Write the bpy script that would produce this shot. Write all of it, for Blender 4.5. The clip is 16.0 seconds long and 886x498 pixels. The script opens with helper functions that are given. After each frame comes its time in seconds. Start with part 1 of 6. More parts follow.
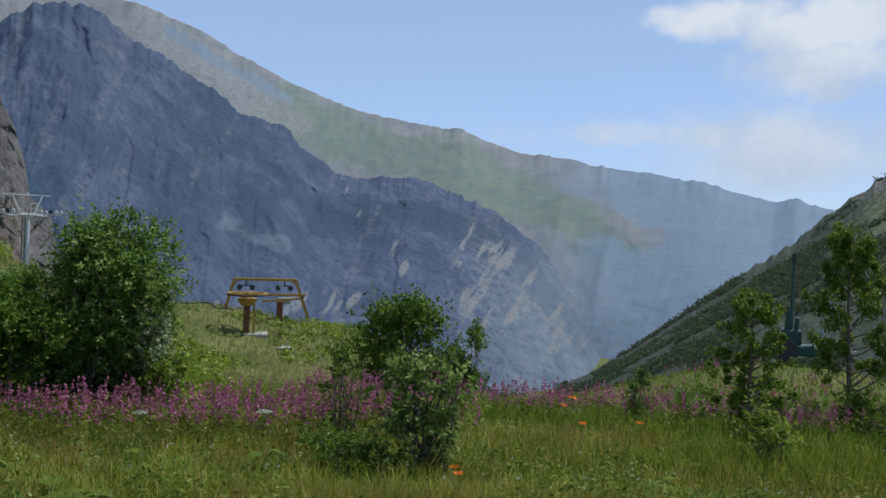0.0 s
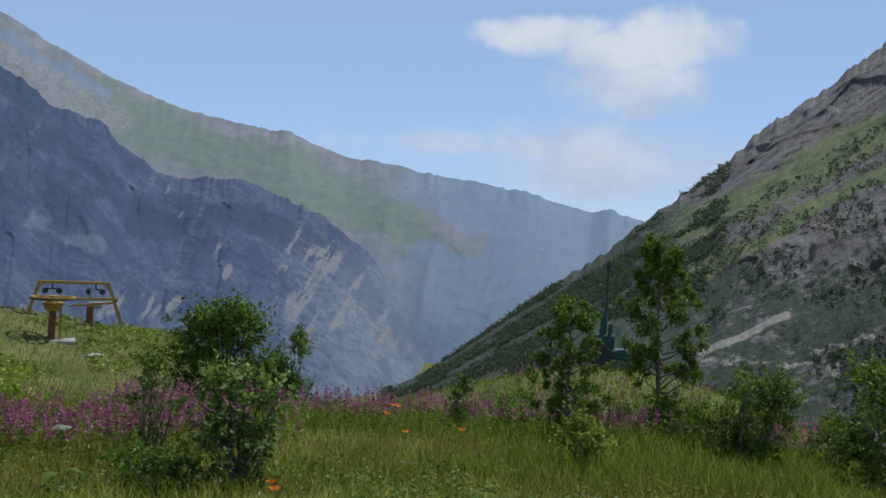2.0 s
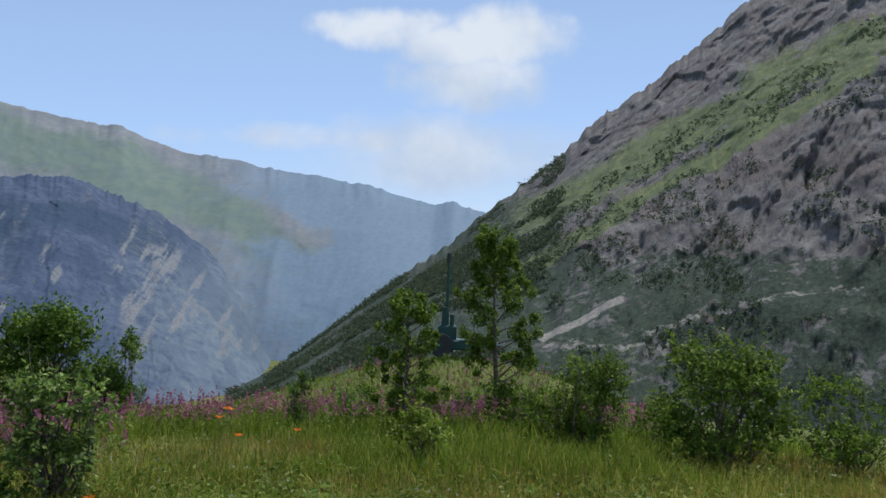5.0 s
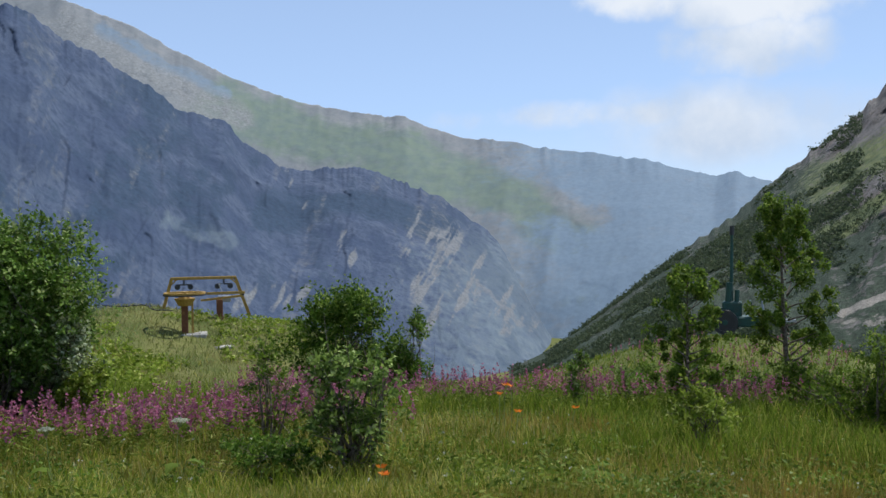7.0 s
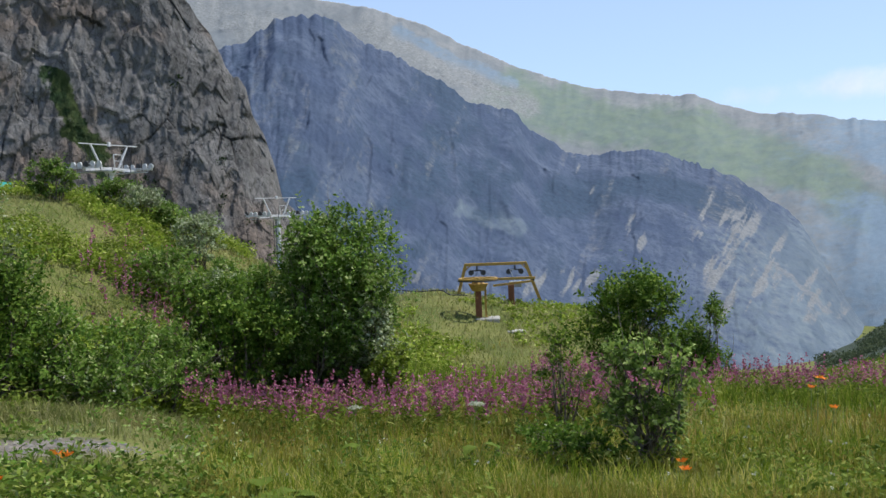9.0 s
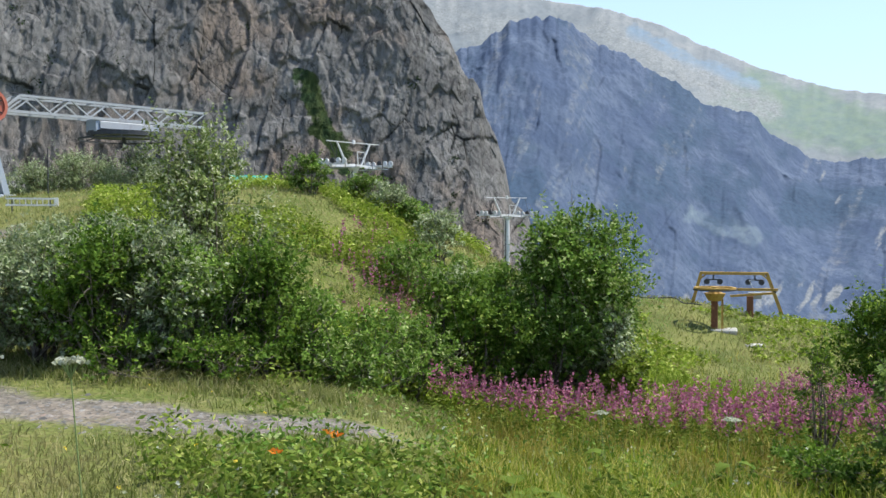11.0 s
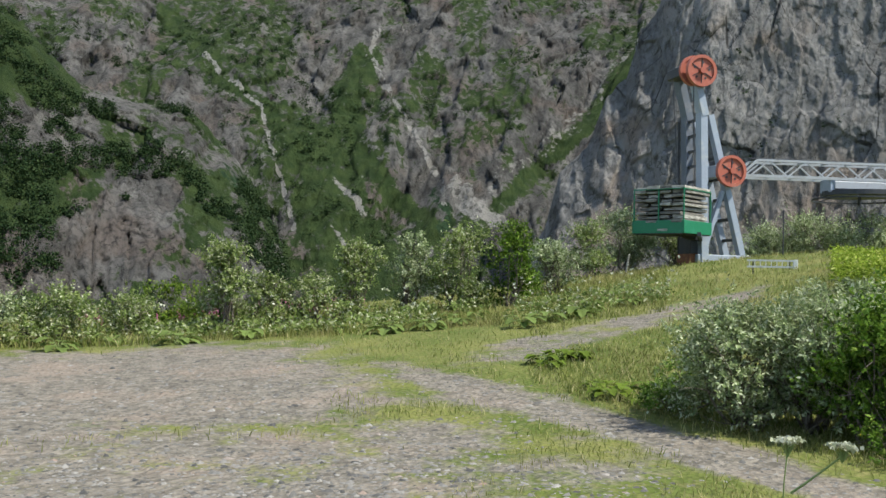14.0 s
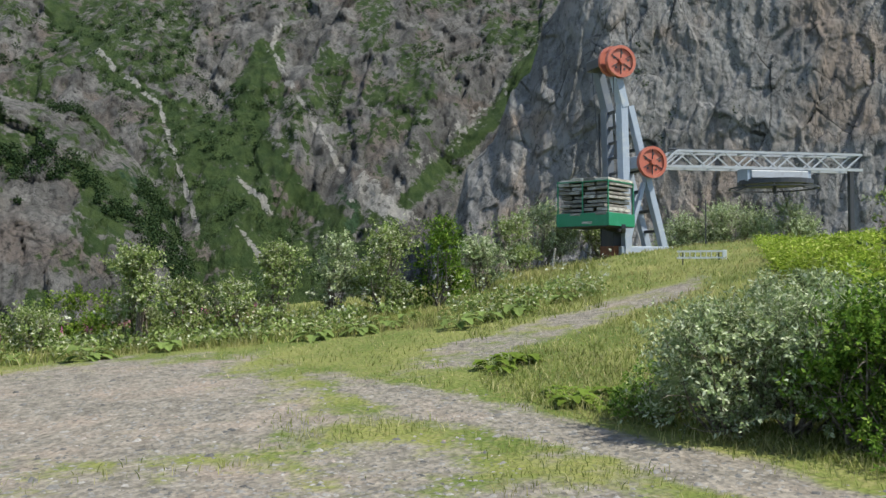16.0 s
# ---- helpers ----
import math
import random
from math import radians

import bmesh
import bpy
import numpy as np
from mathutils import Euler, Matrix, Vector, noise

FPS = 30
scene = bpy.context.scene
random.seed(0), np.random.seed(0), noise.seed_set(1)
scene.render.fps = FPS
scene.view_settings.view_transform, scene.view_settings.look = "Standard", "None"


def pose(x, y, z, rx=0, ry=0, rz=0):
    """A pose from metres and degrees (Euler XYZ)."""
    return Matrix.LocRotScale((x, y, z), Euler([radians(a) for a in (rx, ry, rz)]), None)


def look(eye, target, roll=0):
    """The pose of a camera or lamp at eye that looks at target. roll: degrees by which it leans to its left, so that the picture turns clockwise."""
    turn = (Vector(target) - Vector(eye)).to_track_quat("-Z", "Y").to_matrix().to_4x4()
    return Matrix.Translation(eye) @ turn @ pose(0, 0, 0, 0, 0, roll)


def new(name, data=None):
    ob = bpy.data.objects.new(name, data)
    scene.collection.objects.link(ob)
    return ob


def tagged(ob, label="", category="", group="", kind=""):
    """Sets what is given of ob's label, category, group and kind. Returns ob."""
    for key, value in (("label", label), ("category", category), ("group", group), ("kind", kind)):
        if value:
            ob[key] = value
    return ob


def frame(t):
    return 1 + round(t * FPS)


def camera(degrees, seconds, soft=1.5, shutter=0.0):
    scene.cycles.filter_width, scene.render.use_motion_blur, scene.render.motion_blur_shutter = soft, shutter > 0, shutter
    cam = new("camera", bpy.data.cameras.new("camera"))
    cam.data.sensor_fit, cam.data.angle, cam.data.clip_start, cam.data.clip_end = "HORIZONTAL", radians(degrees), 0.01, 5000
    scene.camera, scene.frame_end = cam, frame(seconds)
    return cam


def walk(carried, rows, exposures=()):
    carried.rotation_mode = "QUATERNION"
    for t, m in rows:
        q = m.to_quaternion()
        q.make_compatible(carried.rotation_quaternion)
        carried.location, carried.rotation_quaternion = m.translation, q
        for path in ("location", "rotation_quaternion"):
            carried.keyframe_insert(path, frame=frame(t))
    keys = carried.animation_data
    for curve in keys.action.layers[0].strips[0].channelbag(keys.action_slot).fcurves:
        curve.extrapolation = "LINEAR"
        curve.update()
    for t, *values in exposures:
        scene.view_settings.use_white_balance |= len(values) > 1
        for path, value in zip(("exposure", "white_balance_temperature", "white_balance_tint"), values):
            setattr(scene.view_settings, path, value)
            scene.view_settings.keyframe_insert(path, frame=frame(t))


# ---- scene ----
EXPOSURES = ((0.0, -0.28, 6100, 10), (1.5, -0.38, 6050, 10), (3.7, -0.28, 6050, 10), (7.0, -0.06, 6250, 10), (9.0, 0.2, 6400, 10), (11.3, 0.7, 6500, 7), (12.5, 0.62, 6650, 5), (13.5, 0.62, 6700, 5), (16.0, 0.72, 6650, 5))
# Camera: a person stands on a mountain meadow, pans across it and takes a few steps at the end.
cam = camera(51.33, 16.0, soft=1.5)
# seconds, x, y, z, yaw to the left of +y, pitch up, roll
PATH = (
    (0.00, -0.000, 0.003, 1.593, 0.723, -0.749, 2.006),
    (0.50, 0.011, 0.038, 1.598, -2.825, -0.501, 2.277),
    (1.00, 0.033, 0.103, 1.600, -5.928, -0.274, 2.672),
    (1.50, 0.049, 0.180, 1.600, -8.187, -0.112, 2.879),
    (2.00, 0.051, 0.243, 1.596, -9.963, 0.006, 2.889),
    (2.50, 0.059, 0.271, 1.591, -11.409, 0.034, 2.687),
    (3.00, 0.068, 0.282, 1.589, -13.106, -0.010, 2.396),
    (3.50, 0.089, 0.293, 1.594, -15.123, -0.107, 2.260),
    (3.70, 0.095, 0.294, 1.593, -16.101, -0.132, 2.035),
    (4.22, 0.126, 0.301, 1.596, -18.451, -0.108, 1.641),
    (4.75, 0.188, 0.316, 1.605, -19.718, -0.025, 1.473),
    (5.28, 0.248, 0.331, 1.615, -18.935, -0.060, 1.286),
    (5.80, 0.275, 0.338, 1.618, -15.132, -0.385, 0.830),
    (6.00, 0.275, 0.337, 1.616, -12.984, -0.586, 0.575),
    (6.50, 0.279, 0.331, 1.617, -7.888, -1.055, -0.009),
    (7.00, 0.283, 0.346, 1.611, -2.491, -1.510, -0.725),
    (7.50, 0.314, 0.386, 1.597, 2.319, -1.867, -1.323),
    (8.00, 0.315, 0.441, 1.597, 7.145, -2.090, -1.818),
    (8.50, 0.287, 0.503, 1.593, 11.274, -2.095, -2.110),
    (9.00, 0.227, 0.553, 1.597, 15.304, -1.975, -2.237),
    (9.20, 0.222, 0.558, 1.599, 16.864, -1.922, -2.258),
    (9.72, 0.176, 0.554, 1.598, 20.303, -1.875, -2.050),
    (10.25, 0.078, 0.542, 1.594, 23.248, -1.887, -1.432),
    (10.78, -0.026, 0.534, 1.591, 26.927, -1.765, -0.577),
    (11.30, -0.090, 0.542, 1.596, 32.568, -1.316, 0.342),
    (11.50, -0.125, 0.568, 1.608, 35.247, -1.059, 0.681),
    (12.00, -0.137, 0.561, 1.631, 44.403, 0.629, 1.342),
    (12.50, -0.299, 0.573, 1.625, 53.826, 1.416, 1.735),
    (13.00, -0.374, 0.423, 1.667, 62.597, 1.360, 2.102),
    (13.50, -0.524, 0.385, 1.656, 68.417, 1.450, 1.888),
    (14.00, -0.749, 0.307, 1.665, 71.415, 1.589, 1.501),
    (14.50, -1.016, 0.254, 1.665, 71.138, 1.656, 1.086),
    (15.00, -1.261, 0.217, 1.690, 69.215, 1.526, 0.622),
    (15.50, -1.510, 0.194, 1.726, 67.466, 1.429, 0.209),
    (16.00, -1.765, 0.179, 1.747, 65.652, 1.401, -0.176),
)


def aim(x, y, z, yaw, pitch, roll):
    a, p = radians(yaw), radians(pitch)
    way = Vector((-math.sin(a) * math.cos(p), math.cos(a) * math.cos(p), math.sin(p)))
    return look((x, y, z), Vector((x, y, z)) + way, roll)


walk(cam, [(t, aim(*row)) for t, *row in PATH], EXPOSURES)

# ---- sky, sun ----
SUN_AZ, SUN_EL = -46.0, 56.0   # degrees to the left of +y, above the horizon
EYE = 1.6


def ray(az, el=0.0):
    a, e = radians(az), radians(el)
    return Vector((-math.sin(a) * math.cos(e), math.cos(a) * math.cos(e), math.sin(e)))


sun = new("sun", bpy.data.lights.new("sun", "SUN"))
sun.data.energy, sun.data.angle, sun.data.color = 5.0, radians(0.6), (1.0, 0.95, 0.87)
sun.matrix_world = look(ray(SUN_AZ, SUN_EL) * 100, (0, 0, 0))

world = bpy.data.worlds.new("sky")
scene.world = world
world.use_nodes = True
wt = world.node_tree
for n in list(wt.nodes):
    wt.nodes.remove(n)


def wnode(kind, **values):
    n = wt.nodes.new(kind)
    for k, v in values.items():
        n.inputs[k].default_value = v
    return n


sky = wt.nodes.new("ShaderNodeTexSky")
sky.sky_type, sky.sun_disc = "NISHITA", False
sky.sun_elevation, sky.sun_rotation = radians(SUN_EL), radians(-SUN_AZ)
sky.altitude, sky.air_density, sky.dust_density, sky.ozone_density = 1800, 1.0, 0.9, 3.0
spot = wt.nodes.new("ShaderNodeTexCoord")


def cloud(az, el, wide, high, scale, seed, low, top):
    """A cumulus: a soft ellipse of the sky, torn up by noise; gives the node whose output 0 is its cover."""
    side, up, mid = ray(az + 90), Vector((0, 0, 1)), ray(az, el)
    up = mid.cross(side).normalized()
    coords = []
    for axis, size in ((side, wide), (up, high)):
        d = wt.nodes.new("ShaderNodeVectorMath"); d.operation = "DOT_PRODUCT"
        wt.links.new(spot.outputs["Generated"], d.inputs[0]); d.inputs[1].default_value = axis
        m = wt.nodes.new("ShaderNodeMath"); m.operation = "MULTIPLY_ADD"
        wt.links.new(d.outputs["Value"], m.inputs[0])
        m.inputs[1].default_value = 1 / size; m.inputs[2].default_value = -mid.dot(axis) / size
        sq = wt.nodes.new("ShaderNodeMath"); sq.operation = "MULTIPLY"
        wt.links.new(m.outputs[0], sq.inputs[0]); wt.links.new(m.outputs[0], sq.inputs[1])
        coords.append(sq)
    r = wt.nodes.new("ShaderNodeMath"); r.operation = "ADD"
    wt.links.new(coords[0].outputs[0], r.inputs[0]); wt.links.new(coords[1].outputs[0], r.inputs[1])
    ns = wnode("ShaderNodeTexNoise", Scale=scale, Detail=7.0, Roughness=0.56)
    ns.noise_dimensions = "4D"; ns.inputs["W"].default_value = seed
    wt.links.new(spot.outputs["Generated"], ns.inputs["Vector"])
    e = wt.nodes.new("ShaderNodeMath"); e.operation = "MULTIPLY_ADD"
    wt.links.new(r.outputs[0], e.inputs[0]); e.inputs[1].default_value = -0.27
    wt.links.new(ns.outputs[0], e.inputs[2])
    mr = wt.nodes.new("ShaderNodeMapRange"); mr.interpolation_type = "SMOOTHSTEP"
    wt.links.new(e.outputs[0], mr.inputs[0])
    mr.inputs[1].default_value, mr.inputs[2].default_value, mr.inputs[4].default_value = low, top, 1.0
    return mr


def brighter(a, b):
    m = wt.nodes.new("ShaderNodeMath"); m.operation = "MAXIMUM"
    wt.links.new(a.outputs[0], m.inputs[0]); wt.links.new(b.outputs[0], m.inputs[1])
    return m


big = brighter(cloud(-23.0, 12.9, 0.085, 0.038, 14.0, 2.0, 0.17, 0.52), cloud(-16.5, 13.2, 0.085, 0.022, 15.0, 3.4, 0.14, 0.5))
big = brighter(big, brighter(cloud(-21.2, 10.3, 0.085, 0.036, 14.0, 4.0, 0.15, 0.54), cloud(-19.8, 12.4, 0.07, 0.026, 13.0, 8.0, 0.15, 0.5)))
wisp = brighter(cloud(-14.0, 6.6, 0.17, 0.018, 15.0, 5.0, 0.12, 0.6), cloud(-20.0, 6.0, 0.14, 0.04, 9.0, 6.0, 0.03, 0.62))
cover = brighter(brighter(big, wisp), brighter(cloud(-33.0, 6.5, 0.12, 0.03, 9.0, 9.0, 0.1, 0.6), cloud(140, 40, 0.6, 0.4, 3.0, 7.0, 0.2, 0.5)))
soft = wnode("ShaderNodeTexNoise", Scale=13.0, Detail=6.0, Roughness=0.55)
wt.links.new(spot.outputs["Generated"], soft.inputs["Vector"])
height = wt.nodes.new("ShaderNodeSeparateXYZ")
wt.links.new(spot.outputs["Generated"], height.inputs[0])
lit = wt.nodes.new("ShaderNodeMapRange"); lit.interpolation_type = "SMOOTHSTEP"
wt.links.new(height.outputs[2], lit.inputs[0])
for k_, v_ in zip((1, 2, 3, 4), (0.15, 0.25, -0.12, 0.2)):
    lit.inputs[k_].default_value = v_
shade = wt.nodes.new("ShaderNodeMath"); shade.operation = "ADD"
wt.links.new(soft.outputs[0], shade.inputs[0]); wt.links.new(lit.outputs[0], shade.inputs[1])
body = wt.nodes.new("ShaderNodeValToRGB")
body.color_ramp.elements[0].position, body.color_ramp.elements[0].color = 0.34, (4.6, 5.3, 6.3, 1)
body.color_ramp.elements[1].position, body.color_ramp.elements[1].color = 0.68, (6.4, 6.7, 7.1, 1)
wt.links.new(shade.outputs[0], body.inputs[0])
# summer haze low in the sky
haze = wt.nodes.new("ShaderNodeValToRGB")
for el_, (p_, c_) in zip((haze.color_ramp.elements[0], haze.color_ramp.elements[1], haze.color_ramp.elements.new(0.12)), ((0.0, (4.8, 5.75, 7.2, 1)), (0.3, (2.6, 4.2, 7.4, 1)), (0.12, (3.75, 5.15, 7.6, 1)))):
    el_.position, el_.color = p_, c_
wt.links.new(height.outputs[2], haze.inputs[0])
thin = wt.nodes.new("ShaderNodeMapRange"); thin.interpolation_type = "SMOOTHSTEP"
wt.links.new(height.outputs[2], thin.inputs[0])
for k_, v_ in zip((1, 2, 3, 4), (0.25, 0.8, 0.75, 0.0)):
    thin.inputs[k_].default_value = v_
air = wt.nodes.new("ShaderNodeMix"); air.data_type = "RGBA"
wt.links.new(thin.outputs[0], air.inputs[0])
wt.links.new(sky.outputs[0], air.inputs[6]); wt.links.new(haze.outputs[0], air.inputs[7])
blend = wt.nodes.new("ShaderNodeMix"); blend.data_type = "RGBA"
wt.links.new(cover.outputs[0], blend.inputs[0])
wt.links.new(air.outputs[2], blend.inputs[6]); wt.links.new(body.outputs[0], blend.inputs[7])
bg = wnode("ShaderNodeBackground", Strength=0.135)
wt.links.new(blend.outputs[2], bg.inputs[0])
wo = wt.nodes.new("ShaderNodeOutputWorld")
wt.links.new(bg.outputs[0], wo.inputs[0])

# ---- materials ----
class Mat:
    """A node material in the making; each method adds nodes and gives back an output socket."""

    def __init__(self, name, rough=0.8, metal=0.0, spec=0.3):
        self.m = bpy.data.materials.new(name)
        self.m.use_nodes = True
        self.t = self.m.node_tree
        self.b = self.t.nodes["Principled BSDF"]
        self.out = self.t.nodes["Material Output"]
        self.b.inputs["Roughness"].default_value = rough
        self.b.inputs["Metallic"].default_value = metal
        self.b.inputs["Specular IOR Level"].default_value = spec
        self.geo = self.t.nodes.new("ShaderNodeNewGeometry")
        self.obj = self.t.nodes.new("ShaderNodeTexCoord")
        self.pos = self.geo.outputs["Position"]

    def scaled(self, sx, sy, sz, src=None):
        n = self.t.nodes.new("ShaderNodeVectorMath"); n.operation = "MULTIPLY"
        self.t.links.new(src or self.pos, n.inputs[0]); n.inputs[1].default_value = (sx, sy, sz)
        return n.outputs[0]

    def noise(self, scale, detail=5, rough=0.55, src=None, warp=0.0):
        n = self.t.nodes.new("ShaderNodeTexNoise")
        self.t.links.new(src or self.pos, n.inputs["Vector"])
        n.inputs["Scale"].default_value, n.inputs["Detail"].default_value, n.inputs["Roughness"].default_value = scale, detail, rough
        n.inputs["Distortion"].default_value = warp
        return n.outputs[0]

    def cells(self, scale, feature="F1", src=None, out=0):
        n = self.t.nodes.new("ShaderNodeTexVoronoi"); n.feature = feature
        self.t.links.new(src or self.pos, n.inputs["Vector"]); n.inputs["Scale"].default_value = scale
        return n.outputs[out]

    def ramp(self, src, *stops):
        n = self.t.nodes.new("ShaderNodeValToRGB")
        self.t.links.new(src, n.inputs[0])
        e = n.color_ramp.elements
        while len(e) < len(stops):
            e.new(0.5)
        for el, (p, c) in zip(e, stops):
            el.position = p
            el.color = (*c, 1) if isinstance(c, tuple) else (c, c, c, 1)
        return n.outputs[0]

    def span(self, src, lo, hi, a=0.0, b=1.0):
        n = self.t.nodes.new("ShaderNodeMapRange"); n.interpolation_type = "SMOOTHSTEP"
        self.t.links.new(src, n.inputs[0])
        for i, v in zip((1, 2, 3, 4), (lo, hi, a, b)):
            n.inputs[i].default_value = v
        return n.outputs[0]

    def math(self, op, a, b):
        n = self.t.nodes.new("ShaderNodeMath"); n.operation = op
        for i, v in enumerate((a, b)):
            if isinstance(v, (int, float)):
                n.inputs[i].default_value = v
            else:
                self.t.links.new(v, n.inputs[i])
        return n.outputs[0]

    def mix(self, f, a, b, mode="MIX"):
        n = self.t.nodes.new("ShaderNodeMix"); n.data_type = "RGBA"; n.blend_type = mode
        for i, v in ((0, f), (6, a), (7, b)):
            if isinstance(v, (int, float)):
                n.inputs[i].default_value = v
            elif isinstance(v, tuple):
                n.inputs[i].default_value = (*v, 1)
            else:
                self.t.links.new(v, n.inputs[i])
        return n.outputs[2]

    def normal_z(self):
        n = self.t.nodes.new("ShaderNodeSeparateXYZ")
        self.t.links.new(self.geo.outputs["Normal"], n.inputs[0])
        return n.outputs[2]

    def axis(self, i):
        n = self.t.nodes.new("ShaderNodeSeparateXYZ")
        self.t.links.new(self.pos, n.inputs[0])
        return n.outputs[i]

    def island(self):
        return self.geo.outputs["Random Per Island"]

    def bump(self, src, strength=0.5, dist=0.05):
        n = self.t.nodes.new("ShaderNodeBump")
        n.inputs["Strength"].default_value, n.inputs["Distance"].default_value = strength, dist
        self.t.links.new(src, n.inputs["Height"])
        self.t.links.new(n.outputs[0], self.b.inputs["Normal"])
        return self

    def colour(self, src):
        if isinstance(src, tuple):
            self.b.inputs["Base Color"].default_value = (*src, 1)
        else:
            self.t.links.new(src, self.b.inputs["Base Color"])
        self.c = src
        return self

    def leafy(self, part=0.35):
        """Lets light through, as leaves do."""
        tr = self.t.nodes.new("ShaderNodeBsdfTranslucent")
        self.t.links.new(self.c, tr.inputs[0])
        mx = self.t.nodes.new("ShaderNodeMixShader")
        mx.inputs[0].default_value = part
        self.t.links.new(self.b.outputs[0], mx.inputs[1]); self.t.links.new(tr.outputs[0], mx.inputs[2])
        self.t.links.new(mx.outputs[0], self.out.inputs[0])
        return self


def leaf_mat(name, dark, mid, light, pale=None, share=0.85, part=0.36, rough=0.6, straw=None):
    m = Mat(name, rough, spec=0.09)
    stops = [(0.0, dark), (0.45, mid), (share, light)] + ([(min(share + 0.06, 0.98), pale)] if pale else [])
    c = m.ramp(m.island(), *stops)
    n = m.span(m.noise(1.3, 3), 0.3, 0.7, 0.75, 1.2)
    if straw:
        c = m.mix(m.span(m.noise(0.42, 5, 0.6), 0.5, 0.64, 0, 0.7), c, straw)
    return m.colour(m.mix(1.0, c, n, "MULTIPLY")).leafy(part).m


def rock_mat(name, dark, mid, light, warm, size, grass, grass2, scree, forest, crack=0.8, bump=0.6, streak=0.36, contrast=1.0, grain=0.5, soft=0.1, leafy=1.9, fray=1.5):
    """Jointed, stained rock. size: metres of its larger blocks. The sheet's own point data say where grass, loose scree
    and scrub have taken hold, and where its joints run; on the far and spur sheets they also carry painted haze."""
    m = Mat(name, 0.92, spec=0.12)

    def share(what):
        a = m.t.nodes.new("ShaderNodeAttribute"); a.attribute_name = what
        return a.outputs["Fac"]

    tall = m.scaled(1.0, 1.0, streak)
    big = m.noise(0.3 / size, 6, 0.6, tall)
    fine = m.noise(2.2 / size, 8, 0.68, tall)
    speck = m.noise(7.0 / size, 5, 0.7)
    col = m.mix(m.span(big, 0.36, 0.64), mid, light)
    col = m.mix(m.span(m.noise(0.16 / size, 4, 0.55), 0.5, 0.66, 0, 0.8), col, warm)
    col = m.mix(m.span(fine, 0.56, 0.36, 0, 0.6 * contrast), col, dark)
    col = m.mix(m.span(speck, 0.55, 0.72, 0, grain * contrast), col, light)
    col = m.mix(m.math("MULTIPLY", m.span(share("joint"), 0.25, 0.9), crack), col, tuple(v * 0.35 for v in dark))
    if crack >= 0.7:
        nn = m.t.nodes.new("ShaderNodeTexNoise"); nn.inputs["Scale"].default_value = 1.2 / size
        nn.inputs["Detail"].default_value = 6
        m.t.links.new(m.pos, nn.inputs["Vector"])
        wr = m.t.nodes.new("ShaderNodeVectorMath"); wr.operation = "MULTIPLY_ADD"
        m.t.links.new(nn.outputs["Color"], wr.inputs[0]); wr.inputs[1].default_value = (size * 0.9,) * 3
        m.t.links.new(m.scaled(1.0, 1.0, 0.55), wr.inputs[2])
        hair = m.math("MULTIPLY", m.span(m.cells(1.5 / size, "DISTANCE_TO_EDGE", wr.outputs[0]), 0.0, 0.035, 1.0, 0.0), m.span(m.noise(0.8 / size, 3), 0.42, 0.58))
        col = m.mix(m.math("MULTIPLY", hair, 0.8), col, tuple(v * 0.4 for v in dark))
    ragged = m.math("MULTIPLY", m.math("SUBTRACT", m.noise(0.9 / size, 8, 0.7), 0.5), fray if soft < 0.2 else 1.1)
    sc = m.mix(m.span(m.noise(4.0 / size, 6, 0.75), 0.35, 0.65), tuple(v * 0.6 for v in scree), scree)
    gc = m.mix(m.span(m.noise(0.7 / size, 6, 0.65), 0.35, 0.65), grass, grass2)
    gc = m.mix(m.span(m.noise(3.5 / size, 6, 0.7), 0.6, 0.8, 0, 0.55), gc, mid)
    col = m.mix(m.span(m.math("ADD", share("grass"), ragged), 0.5 - soft, 0.5 + soft), col, gc)
    fc = m.mix(m.span(m.noise(2.6 / size, 5, 0.6), 0.36, 0.62), forest, tuple(v * leafy for v in forest))
    col = m.mix(m.span(m.math("ADD", share("forest"), ragged), 0.5 - soft, 0.5 + soft), col, fc)
    col = m.mix(m.span(m.math("ADD", share("scree"), ragged), 0.52 - soft, 0.52 + soft), col, sc)
    m.colour(col)
    return m.bump(m.math("ADD", fine, m.math("MULTIPLY", speck, 0.4)), bump, size * 0.5).m


ROCK_CLIFF = rock_mat("cliff_rock", (0.055, 0.054, 0.054), (0.128, 0.126, 0.126), (0.215, 0.211, 0.209), (0.2, 0.157, 0.13), 3.0,
                      (0.03, 0.05, 0.016), (0.055, 0.075, 0.026), (0.2, 0.19, 0.18), (0.016, 0.03, 0.012), 0.9, 0.6, 0.6)
ROCK_VALLEY = rock_mat("valley_rock", (0.024, 0.024, 0.024), (0.06, 0.059, 0.058), (0.14, 0.137, 0.133), (0.105, 0.087, 0.078), 2.4,
                       (0.018, 0.034, 0.011), (0.034, 0.053, 0.017), (0.24, 0.235, 0.225), (0.012, 0.025, 0.012), 0.7, 0.9, 0.7, fray=2.6)
# Shade and blue haze are mixed into these colours; grass doubles as haze.
ROCK_SPUR_HAZED = rock_mat("hazed_spur_rock", (0.036, 0.056, 0.103), (0.055, 0.08, 0.137), (0.092, 0.121, 0.18), (0.062, 0.088, 0.142), 30.0,
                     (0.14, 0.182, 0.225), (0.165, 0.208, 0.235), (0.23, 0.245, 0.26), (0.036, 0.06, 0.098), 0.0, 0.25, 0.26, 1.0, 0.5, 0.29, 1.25)
